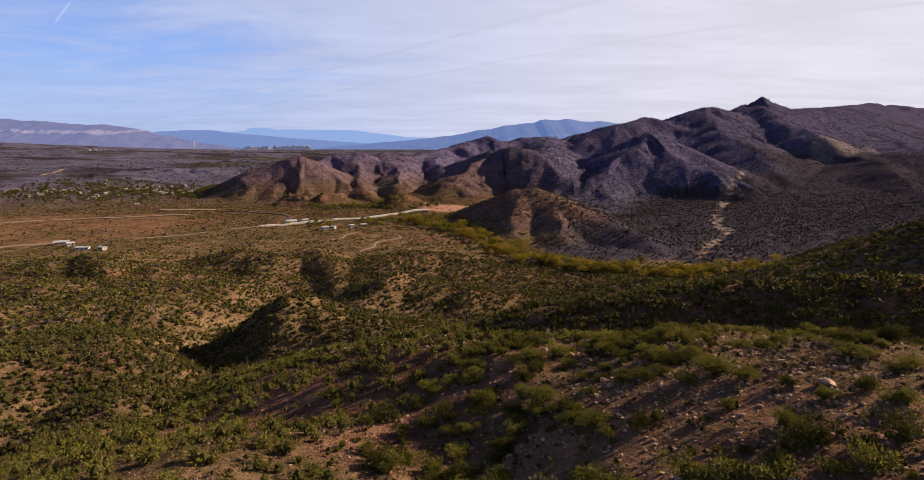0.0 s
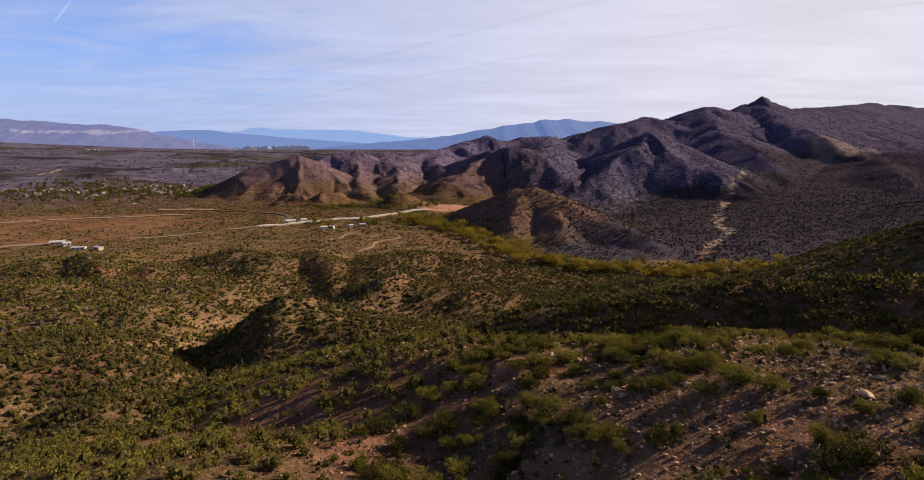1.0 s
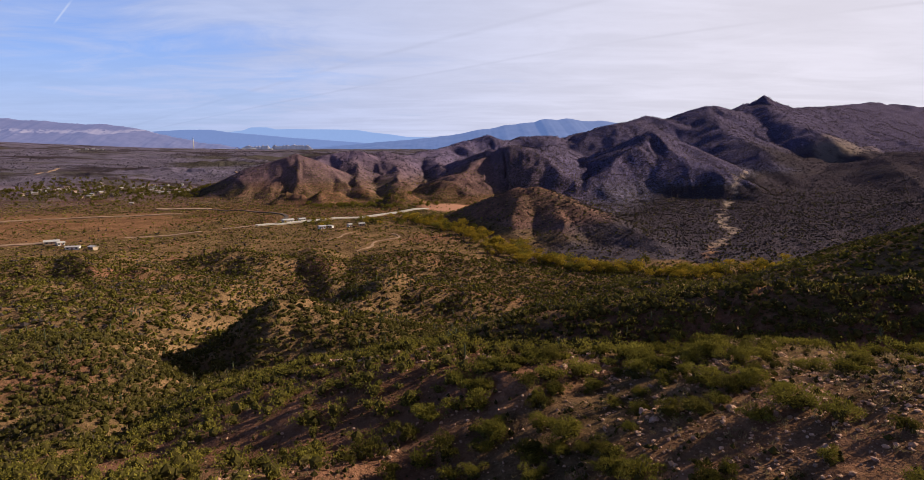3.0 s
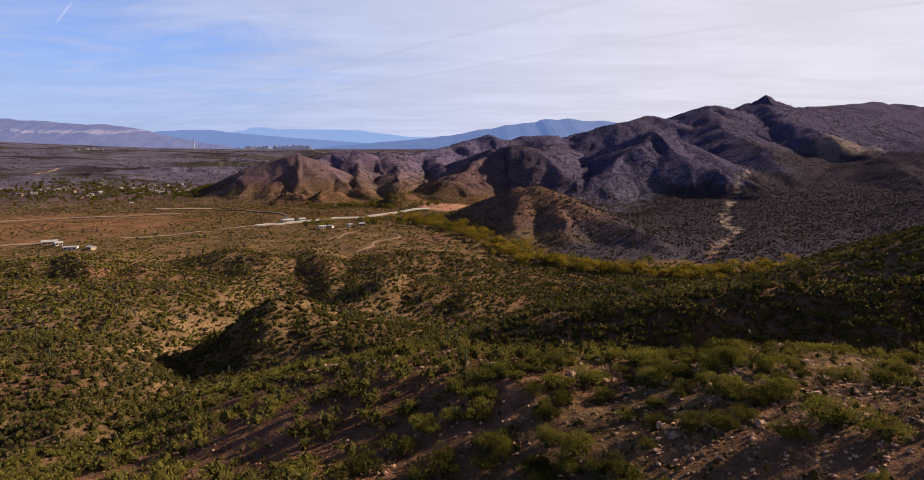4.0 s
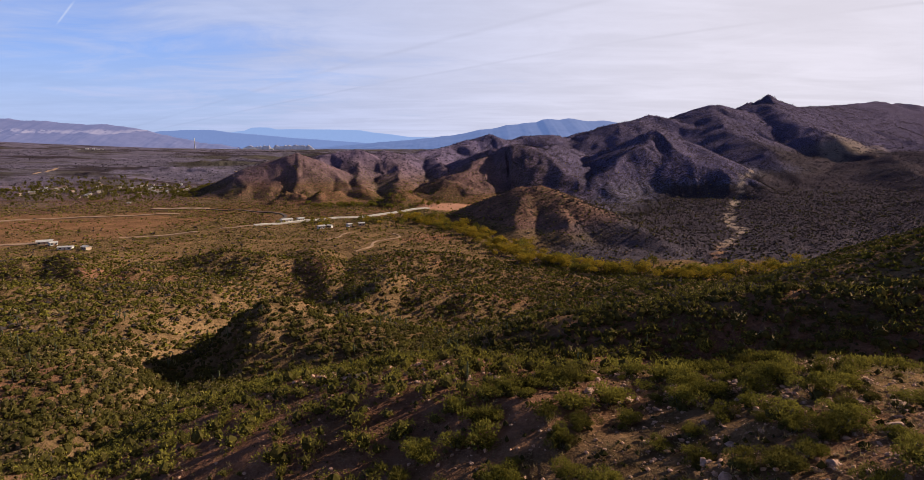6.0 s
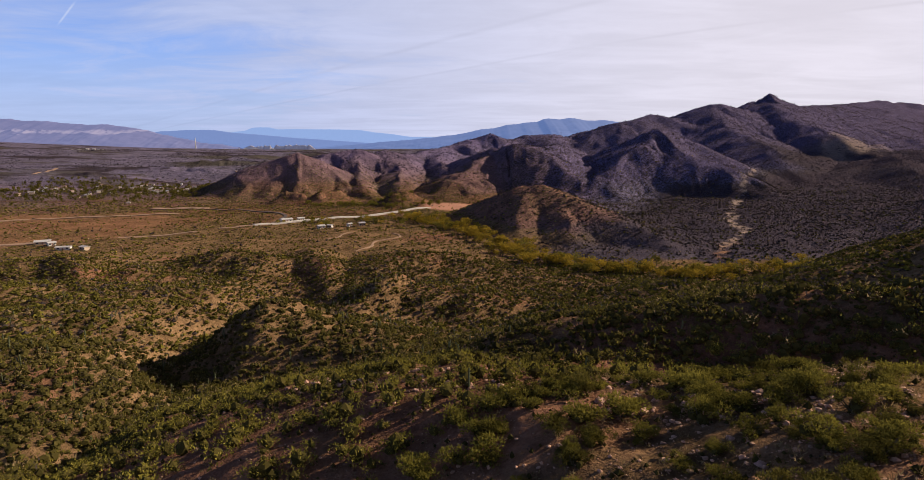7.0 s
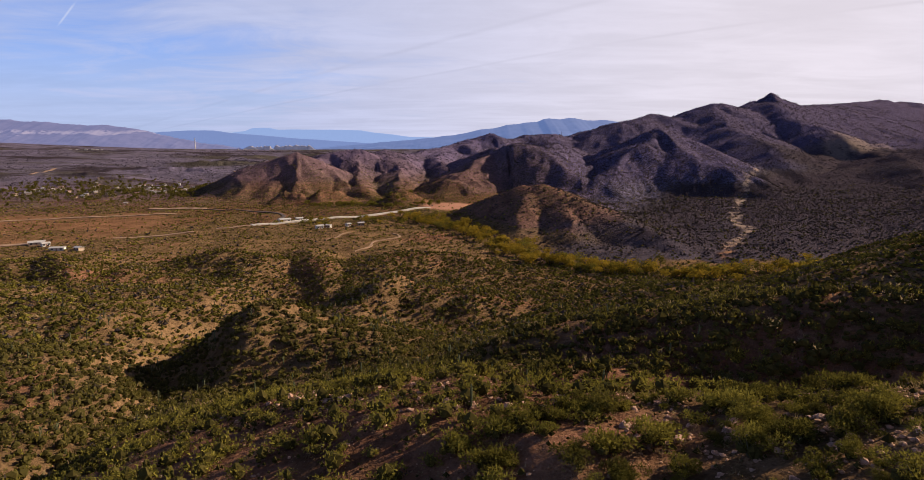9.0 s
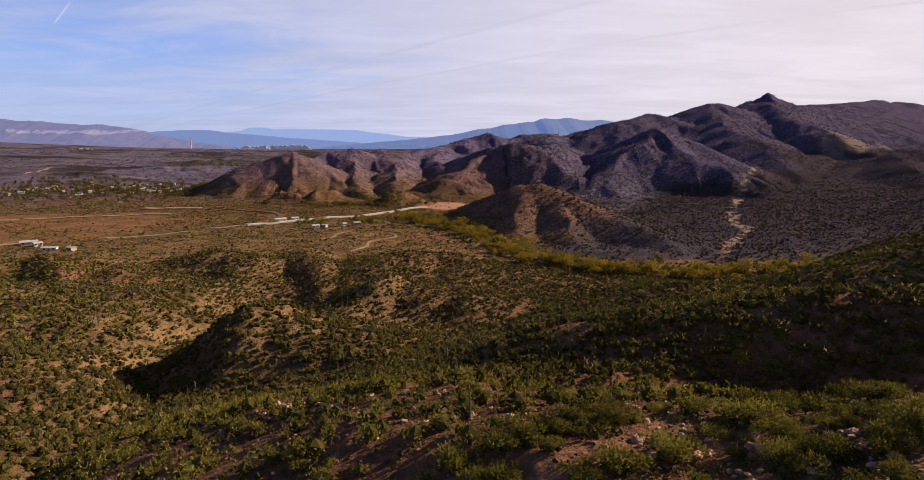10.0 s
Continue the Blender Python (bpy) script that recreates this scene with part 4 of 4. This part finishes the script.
def build_trees():
    rng = np.random.default_rng(31)
    crowns = [leaf_mesh("crown", crown(rng, 260, 0.10), MAT_GOLD) for _ in range(5)]
    greens = [leaf_mesh("crown", crown(rng, 260, 0.10), MAT_SHRUB) for _ in range(3)]
    trunks = []
    for k in range(3):
        bm = bmesh.new()
        tube(bm, [(0, 0, -0.05), (0.01, 0, 0.18), (0.0, 0.02, 0.40)], (0.035, 0.026, 0.018), 6)
        for j in range(4):
            a = j * 1.57 + rng.uniform(-0.4, 0.4)
            c, s = math.cos(a), math.sin(a)
            tube(bm, [(0, 0.01, 0.25), (c * 0.10, s * 0.10, 0.42), (c * 0.2, s * 0.2, 0.62)], (0.016, 0.011, 0.004), 5)
        me = bpy.data.meshes.new("trunk")
        bm.to_mesh(me)
        bm.free()
        me.materials.append(MAT_STEM)
        trunks.append(me)
    places = []
    for k in range(280):
        s = k / 279
        leg = s * (len(RIVER) - 2)
        i = int(leg)
        a, b = RIVER[i], RIVER[i + 1]
        x, y = a[0] + (leg - i) * (b[0] - a[0]), a[1] + (leg - i) * (b[1] - a[1])
        places.append((x + rng.normal(0, 8), y + rng.normal(0, 7), rng.uniform(4, 9) * (1.0 - 0.25 * s), rng.uniform() < 0.85 - 0.30 * s))
    for k in range(60):
        places.append((rng.uniform(-190, -30), rng.normal(742, 12), rng.uniform(4, 7), False))
    for k in range(40):
        places.append((rng.uniform(-175, -20), rng.normal(600, 16), rng.uniform(3.5, 6), rng.uniform() < 0.4))
    ground_z = height(np.array([p[0] for p in places]), np.array([p[1] for p in places]))
    for (x, y, tall, gold), gz in zip(places, ground_z):
        tree = new("cottonwood_tree" if gold else "mesquite_tree")
        tree.matrix_basis = pose(x, y, gz - 0.1, 0, 0, rng.uniform(0, 360))
        tree.scale = (tall * rng.uniform(0.9, 1.25), tall * rng.uniform(0.9, 1.25), tall)
        ob = new("trunk", trunks[int(rng.integers(0, 3))])
        ob.parent = tree
        ob = new("crown", crowns[int(rng.integers(0, 5))] if gold else greens[int(rng.integers(0, 3))])
        ob.parent = tree
        tagged(tree, "yellowing cottonwood tree along the dry river" if gold else "dark green mesquite tree on the valley floor", "tree", "cottonwoods by the river" if gold else "mesquites in the valley")


def stone_mesh(rng, subdivisions):
    bm = bmesh.new()
    bmesh.ops.create_icosphere(bm, subdivisions=subdivisions, radius=0.5)
    shift = Vector(rng.uniform(-50, 50, 3))
    squash = rng.uniform(0.55, 1.0, 3)
    for v in bm.verts:
        k = 1 + 0.75 * noise.noise(v.co * 2.2 + shift) + 0.2 * noise.noise(v.co * 5 + shift)
        v.co = Vector((v.co.x * squash[0], v.co.y * squash[1], v.co.z * squash[2] * 0.8)) * k
    return bm


def build_stones():
    rng = np.random.default_rng(41)
    meshes = []
    for k in range(7):
        me = bpy.data.meshes.new("rock")
        bm = stone_mesh(rng, 2)
        bm.to_mesh(me)
        bm.free()
        me.materials.append(MAT_STONE)
        meshes.append(me)
    edge = ((27, 61), (15, 69), (4, 76), (-14, 88), (-28, 97))
    spots = []
    for k in range(270):
        if k < 190:
            leg = rng.uniform(0, 3.999)
            i = int(leg)
            x = edge[i][0] + (leg - i) * (edge[i + 1][0] - edge[i][0]) + rng.normal(0, 2.2)
            y = edge[i][1] + (leg - i) * (edge[i + 1][1] - edge[i][1]) + rng.normal(0, 2.0)
        else:
            x, y = rng.normal(24, 12), rng.normal(48, 12)
        spots.append((x, y))
    ground_z = height(np.array([p[0] for p in spots]), np.array([p[1] for p in spots]))
    for (x, y), gz in zip(spots, ground_z):
        s = rng.uniform(0.35, 0.75) * (1.5 if rng.uniform() < 0.12 else 1)
        ob = new("rock", meshes[int(rng.integers(0, 7))])
        ob.matrix_basis = pose(x, y, gz + 0.08 * s, rng.uniform(-25, 25), rng.uniform(-25, 25), rng.uniform(0, 360))
        ob.scale = (s, s, s)
        tagged(ob, "pale pinkish angular rock lying on the stony slope", "rock", "rocks on the slope")
    # small stones and dry tufts
    bits = []
    for k in range(6):
        bm = stone_mesh(rng, 1)
        bm.verts.ensure_lookup_table()
        bmesh.ops.triangulate(bm, faces=bm.faces[:])
        bits.append(np.array([[v.co[:] for v in f.verts] for f in bm.faces]))
        bm.free()
    x, y = scatter(rng, 6000, 38, 130)
    more_x, more_y = rng.normal(30, 14, 7500), rng.normal(51, 13, 7500)
    x, y = np.concatenate([x, more_x]), np.concatenate([y, more_y])
    tris = strewn(rng, x, y, 0.08 + 0.40 * rng.uniform(0, 1, len(x)) ** 3, bits, -0.1)
    tagged(new("small_stones", leaf_mesh("small_stones", tris, MAT_PEBBLE)), "small pale stones strewn over the soil", "stones", kind="stuff")
    tuft = [sprays(rng, 22, 1.0, 0.6, 0.40, 4, 0.12) for _ in range(6)]
    x, y = scatter(rng, 2000, 38, 120)
    x, y = np.concatenate([x, rng.normal(36, 13, 1500)]), np.concatenate([y, rng.normal(52, 13, 1500)])
    tris = strewn(rng, x, y, rng.uniform(0.25, 0.65, len(x)), tuft)
    tagged(new("dry_tufts", leaf_mesh("dry_tufts", tris, MAT_DRY)), "dry tan grass tufts and dead brush on soil", "dry brush", kind="stuff")


build_saguaros()
build_trees()
build_stones()

# ---------------------------------------------------------------- roads and tracks

MAT_ROAD = plain("pale_concrete_road", (0.42, 0.38, 0.34), 0.85, 0.12, 0.2)
MAT_DIRT = plain("pale_dirt_track", (0.24, 0.155, 0.102), 0.95, 0.2, 0.2)
MAT_RAIL = plain("dark_ballast", (0.075, 0.060, 0.055), 0.95, 0.2, 0.3)


def ribbon(name, points, wide, lift, material, label, category, depth=1.2, uneven=0.0):
    """A strip over the ground with real sides."""
    fine = []
    for k in range(len(points) - 1):
        p0, p1, p2, p3 = (Vector(points[min(max(k + d, 0), len(points) - 1)]) for d in (-1, 0, 1, 2))
        for j in range(12):
            t = j / 12
            fine.append(0.5 * (2 * p1 + (p2 - p0) * t + (2 * p0 - 5 * p1 + 4 * p2 - p3) * t * t + (3 * p1 - p0 - 3 * p2 + p3) * t ** 3))
    fine.append(Vector(points[-1]))
    bm, rows, edges = bmesh.new(), [], []
    for k, p in enumerate(fine):
        a, b = fine[max(0, k - 1)], fine[min(len(fine) - 1, k + 1)]
        side = Vector((-(b - a).y, (b - a).x)).normalized() * wide / 2
        side *= 1 + uneven * noise.noise(Vector((p.x * 0.08, p.y * 0.08, 3)))
        edges.append((p + side, p, p - side))
    zs = height(np.array([[q.x for q in e] for e in edges]), np.array([[q.y for q in e] for e in edges])).max(1) + lift
    for (l, p, r), z in zip(edges, zs):
        rows.append([bm.verts.new((q.x, q.y, h)) for q, h in ((l, z - depth), (l, z), (r, z), (r, z - depth))])
    for a, b in zip(rows, rows[1:]):
        for j in range(3):
            bm.faces.new((a[j], a[j + 1], b[j + 1], b[j]))
    bm.faces.new(rows[0])
    bm.faces.new(rows[-1][::-1])
    bmesh.ops.recalc_face_normals(bm, faces=bm.faces[:])
    ob = part(name, bm, material)
    return tagged(ob, label, category, kind="structure")


ribbon("road", ROAD, 5.5, 1.1, MAT_ROAD, "pale concrete valley road on a low bank", "road", 2.4)
ribbon("railway", RAILWAY, 3.4, 0.6, MAT_RAIL, "dark railway bed curving over the valley floor", "railway", 2.4)
ribbon("dirt_track", BEND, 5.0, 0.5, MAT_DIRT, "pale dirt track through scrub", "track", uneven=0.4)
ribbon("dirt_track", PAD, 12.0, 0.8, MAT_DIRT, "bare pale dirt pad beside the railway", "dirt pad", uneven=0.4)
ribbon("dirt_track", FIELD_NORTH, 7.0, 0.5, MAT_DIRT, "pale dirt track across a bare field", "track", uneven=0.6)
ribbon("dirt_track", RANCH, 9.0, 0.5, MAT_DIRT, "wide pale dirt track to a ranch house", "track", uneven=0.5)
ribbon("dirt_track", FIELD_SOUTH, 5.0, 0.5, MAT_DIRT, "pale dirt track across a bare field", "track", uneven=0.6)
ribbon("dirt_track", LANE, 1.7, 0.4, MAT_DIRT, "narrow pale dirt track through scrub", "track", uneven=0.5)
ribbon("dirt_track", WINDING, 1.7, 0.4, MAT_DIRT, "narrow pale winding dirt track through scrub", "track", uneven=0.5)
ribbon("dirt_track", SCAR, 5.0, 0.4, MAT_DIRT, "pale straight dirt track down a hillside", "track", uneven=0.3)
ribbon("dirt_track", SCAR_EAST, 4.0, 0.4, MAT_DIRT, "pale straight dirt track down a hillside", "track", uneven=0.3)

# ---------------------------------------------------------------- buildings

MAT_WALL = plain("white_wall", (0.46, 0.43, 0.40), 0.8, 0.08, 0.6)
MAT_TAN = plain("tan_wall", (0.40, 0.31, 0.23), 0.85, 0.1, 0.6)
MAT_ROOF = plain("pale_metal_roof", (0.40, 0.38, 0.37), 0.5, 0.1, 0.6)
MAT_ROOF_RED = plain("brown_roof", (0.22, 0.13, 0.10), 0.85, 0.15, 0.8)
MAT_GLASS = plain("dark_window", (0.03, 0.035, 0.045), 0.2, 0.05, 1.0)


def house(x, y, long, deep, tall, turn, wall, roof, label, group="", detail=True):
    """A low house: walls, pitched roof with eaves, door and windows."""
    thing = new("house")
    thing.matrix_basis = pose(x, y, at(x, y) - 0.2, 0, 0, turn)
    bm = bmesh.new()
    block(bm, -long / 2, long / 2, -deep / 2, deep / 2, -0.8, tall)
    part("wall", bm, wall, thing)
    bm = bmesh.new()
    e, rise = 0.5, deep * 0.16
    prof = [(-deep / 2 - e, tall - 0.1), (0, tall + rise), (deep / 2 + e, tall - 0.1), (deep / 2 + e, tall + 0.15), (0, tall + rise + 0.25), (-deep / 2 - e, tall + 0.15)]
    ends = [[bm.verts.new((sx * (long / 2 + e), py, pz)) for py, pz in prof] for sx in (-1, 1)]
    for j in range(6):
        bm.faces.new((ends[0][j], ends[0][(j + 1) % 6], ends[1][(j + 1) % 6], ends[1][j]))
    for end in ends:
        bm.faces.new((end[0], end[1], end[4], end[5]))
        bm.faces.new((end[1], end[2], end[3], end[4]))
    bmesh.ops.recalc_face_normals(bm, faces=bm.faces[:])
    part("roof", bm, roof, thing)
    if detail:
        for wx in (-long * 0.32, long * 0.30):
            bm = bmesh.new()
            block(bm, wx - 0.7, wx + 0.7, -deep / 2 - 0.06, -deep / 2 + 0.05, 1.0, 2.1)
            part("window", bm, MAT_GLASS, thing)
        bm = bmesh.new()
        block(bm, -0.5, 0.5, -deep / 2 - 0.06, -deep / 2 + 0.05, 0.0, 2.05)
        part("door", bm, MAT_ROOF_RED, thing)
    return tagged(thing, label, "house", group)


house(-318, 480, 10, 6, 2.4, 30, MAT_TAN, MAT_ROOF, "tan ranch house with a pale roof", "ranch houses")
house(-307, 473, 5, 4, 2.4, 55, MAT_WALL, MAT_ROOF, "small white shed beside the ranch house", "ranch houses")
house(-284, 452, 9, 4, 2.2, 12, MAT_WALL, MAT_ROOF, "long white trailer with a pale flat roof", "ranch houses")
house(-271, 455, 6, 4, 2.4, -30, MAT_TAN, MAT_ROOF, "low tan outbuilding with a pale roof", "ranch houses")
house(-126, 557, 6, 4, 2.8, 35, MAT_WALL, MAT_ROOF, "white house among trees by the road", "roadside houses")
house(-119, 562, 4, 3, 2.5, -25, MAT_WALL, MAT_ROOF, "small white house among trees", "roadside houses")
house(-104, 572, 4, 3, 2.6, 48, MAT_WALL, MAT_ROOF, "small white house among trees", "roadside houses")
house(-93, 574, 5, 4, 2.6, 20, MAT_TAN, MAT_ROOF, "low tan house among trees", "roadside houses")
house(-168, 598, 10, 5, 3.0, 38, MAT_WALL, MAT_ROOF, "long white building beside the valley road", "roadside houses")
house(-157, 607, 6, 4, 2.8, 38, MAT_WALL, MAT_ROOF, "white building beside the valley road", "roadside houses")


def build_village():
    rng = np.random.default_rng(57)
    for k in range(62):
        x = rng.uniform(-600, -395)
        y = 915 + 0.20 * (x + 500) + rng.normal(0, 62)
        big = rng.uniform(3.0, 6.5)
        wall = (MAT_WALL, MAT_TAN, MAT_TAN)[k % 3]
        roof = (MAT_ROOF, MAT_ROOF_RED, MAT_ROOF, MAT_ROOF_RED)[k % 4]
        words = ("white" if k % 3 == 0 else "tan") + " village house with a " + ("pale" if k % 2 == 0 else "brown") + " roof among trees"
        house(x, y, big, big * rng.uniform(0.5, 0.7), rng.uniform(2.3, 3.2), rng.uniform(-70, 70), wall, roof, words, "village houses", False)
    x = rng.uniform(-640, -370, 800)
    y = 905 + 0.20 * (x + 500) + rng.normal(0, 62, 800)
    t = [crown(rng, 40, 0.28) for _ in range(6)]
    tris = strewn(rng, x, y, rng.uniform(2.2, 5.2, 800), t)
    tagged(new("village_trees", leaf_mesh("village_trees", tris, MAT_SCRUB)), "dark trees between the village houses", "trees", kind="stuff")
    # the far settlement on the plain
    for k in range(46):
        x, y = (rng.uniform(-1500, -1050), rng.normal(3300, 90)) if k < 22 else (rng.uniform(-1330, -900), rng.normal(3050, 60)) if k < 34 else (rng.uniform(-1160, -1030), rng.normal(1830, 25))
        big = rng.uniform(9, 20) if y > 2500 else rng.uniform(5, 9)
        house(x, y, big, big * 0.5, rng.uniform(4, 8) if y > 2500 else 3.0, rng.uniform(-25, 25), MAT_WALL, MAT_ROOF, "far white building out on the plain", "far buildings", False)


build_village()

# ---------------------------------------------------------------- distance


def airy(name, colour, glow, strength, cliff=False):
    """Rock seen through miles of bright air: a bluish emission paints the haze."""
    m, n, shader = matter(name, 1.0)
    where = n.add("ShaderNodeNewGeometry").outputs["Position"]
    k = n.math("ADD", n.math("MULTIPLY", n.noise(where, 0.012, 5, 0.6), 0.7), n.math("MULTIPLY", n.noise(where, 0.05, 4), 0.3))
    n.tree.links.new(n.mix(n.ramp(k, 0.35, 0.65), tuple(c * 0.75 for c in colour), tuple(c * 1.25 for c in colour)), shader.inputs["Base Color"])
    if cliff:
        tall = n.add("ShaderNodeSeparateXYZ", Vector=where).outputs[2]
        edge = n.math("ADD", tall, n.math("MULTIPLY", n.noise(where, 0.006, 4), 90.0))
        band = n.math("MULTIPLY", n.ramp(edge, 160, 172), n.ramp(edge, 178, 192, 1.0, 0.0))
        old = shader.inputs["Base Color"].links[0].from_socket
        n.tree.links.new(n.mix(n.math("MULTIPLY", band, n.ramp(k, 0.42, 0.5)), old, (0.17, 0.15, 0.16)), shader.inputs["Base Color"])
    # the rock gives off no light; this glow is the haze before it
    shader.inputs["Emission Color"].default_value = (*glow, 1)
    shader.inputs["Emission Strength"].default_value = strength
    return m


def far_range(name, y, profile, material, label, folds, seed, steep=0.45):
    """A distant range: a crest line of summits, folded slopes before it and behind it."""
    xs = np.linspace(profile[0][0], profile[-1][0], 420)
    crest = np.interp(xs, [p[0] for p in profile], [p[1] for p in profile])
    crest = crest + (layered(xs, xs * 0, 420, seed, 5, 0.6) * 1.2 + creased(xs, xs * 0, 150, seed + 3, 4) * 0.5) * folds * 0.6
    foot = -30.0
    rows = np.concatenate([np.linspace(-1, 0, 26), np.linspace(0, 1, 5)[1:]])
    s, x = np.meshgrid(rows, xs, indexing="ij")
    tall = np.maximum(crest - foot, 1)[None, :]
    yy = y + s * tall / steep
    z = foot + tall * (1 - np.abs(s)) ** 1.15
    z = z + folds * np.sin(np.pi * np.abs(s)) * creased(x, yy, 220, seed + 5, 4)
    nr, nc = x.shape
    i, j = np.meshgrid(np.arange(nr - 1), np.arange(nc - 1), indexing="ij")
    faces = np.stack([i * nc + j, i * nc + j + 1, (i + 1) * nc + j + 1, (i + 1) * nc + j], -1).reshape(-1, 4)
    me = sheet(name, x.ravel(), yy.ravel(), z.ravel(), faces, material)
    me.polygons.foreach_set("use_smooth", np.ones(len(faces), bool))
    return tagged(new(name, me), label, "mountains", kind="structure")


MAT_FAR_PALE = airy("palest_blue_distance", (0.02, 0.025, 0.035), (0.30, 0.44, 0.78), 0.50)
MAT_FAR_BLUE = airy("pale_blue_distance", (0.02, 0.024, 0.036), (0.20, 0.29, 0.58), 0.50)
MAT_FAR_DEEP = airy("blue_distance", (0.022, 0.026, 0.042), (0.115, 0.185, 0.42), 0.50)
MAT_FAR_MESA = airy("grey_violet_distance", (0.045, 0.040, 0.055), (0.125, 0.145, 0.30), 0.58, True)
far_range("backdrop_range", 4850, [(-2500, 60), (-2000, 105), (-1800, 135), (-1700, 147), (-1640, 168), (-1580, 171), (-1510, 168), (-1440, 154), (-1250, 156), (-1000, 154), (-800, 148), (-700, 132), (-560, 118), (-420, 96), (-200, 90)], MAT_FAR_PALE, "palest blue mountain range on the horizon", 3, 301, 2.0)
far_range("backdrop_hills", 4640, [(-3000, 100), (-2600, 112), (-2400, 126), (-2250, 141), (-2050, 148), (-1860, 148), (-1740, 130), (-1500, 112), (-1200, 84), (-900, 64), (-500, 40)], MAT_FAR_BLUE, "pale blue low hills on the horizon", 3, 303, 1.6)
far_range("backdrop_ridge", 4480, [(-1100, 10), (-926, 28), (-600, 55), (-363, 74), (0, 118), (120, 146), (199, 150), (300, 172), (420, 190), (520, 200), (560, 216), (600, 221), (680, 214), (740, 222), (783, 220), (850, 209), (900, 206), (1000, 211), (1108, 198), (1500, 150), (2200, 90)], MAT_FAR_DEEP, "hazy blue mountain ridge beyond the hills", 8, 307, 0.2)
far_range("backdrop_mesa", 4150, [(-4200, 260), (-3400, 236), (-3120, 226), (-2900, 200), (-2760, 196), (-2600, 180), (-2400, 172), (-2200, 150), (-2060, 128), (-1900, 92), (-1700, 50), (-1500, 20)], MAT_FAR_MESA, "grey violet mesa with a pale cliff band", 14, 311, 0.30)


def build_smokestack():
    """The tall slender stack of a far smelter, with its flared foot and rim."""
    bm = bmesh.new()
    tube(bm, [(0, 0, -4), (0, 0, 2), (0, 0, 30), (0, 0, 66), (0, 0, 69), (0, 0, 72)], (4.0, 3.2, 2.6, 2.0, 2.3, 2.2), 20)
    ob = part("smokestack", bm, MAT_ROOF)
    ob.matrix_basis = pose(-1640, 3800, at(-1640, 3800))
    tagged(ob, "tall slender pale concrete smokestack on the far plain", "smokestack")


def build_mast():
    """A lattice mast on a hilltop."""
    x, y = 232, 1526
    mast = new("radio_mast")
    mast.matrix_basis = pose(x, y, at(x, y))
    for a in (0, 2.09, 4.19):
        bm = bmesh.new()
        c, s = math.cos(a), math.sin(a)
        tube(bm, [(c * 1.6, s * 1.6, -1), (c * 0.9, s * 0.9, 7), (c * 0.3, s * 0.3, 15)], (0.35, 0.3, 0.2), 5)
        part("leg", bm, MAT_RAIL, mast)
    bm = bmesh.new()
    tube(bm, [(0, 0, 12), (0, 0, 20)], (0.3, 0.12), 5)
    part("antenna", bm, MAT_RAIL, mast)
    tagged(mast, "thin dark radio mast on a bare hilltop", "radio mast")


build_smokestack()
build_mast()
# bluffs carry a weaker blue glow as painted haze
MAT_BLUFF = airy("hazed_bluff_rock", (0.36, 0.32, 0.31), (0.10, 0.12, 0.22), 0.25)
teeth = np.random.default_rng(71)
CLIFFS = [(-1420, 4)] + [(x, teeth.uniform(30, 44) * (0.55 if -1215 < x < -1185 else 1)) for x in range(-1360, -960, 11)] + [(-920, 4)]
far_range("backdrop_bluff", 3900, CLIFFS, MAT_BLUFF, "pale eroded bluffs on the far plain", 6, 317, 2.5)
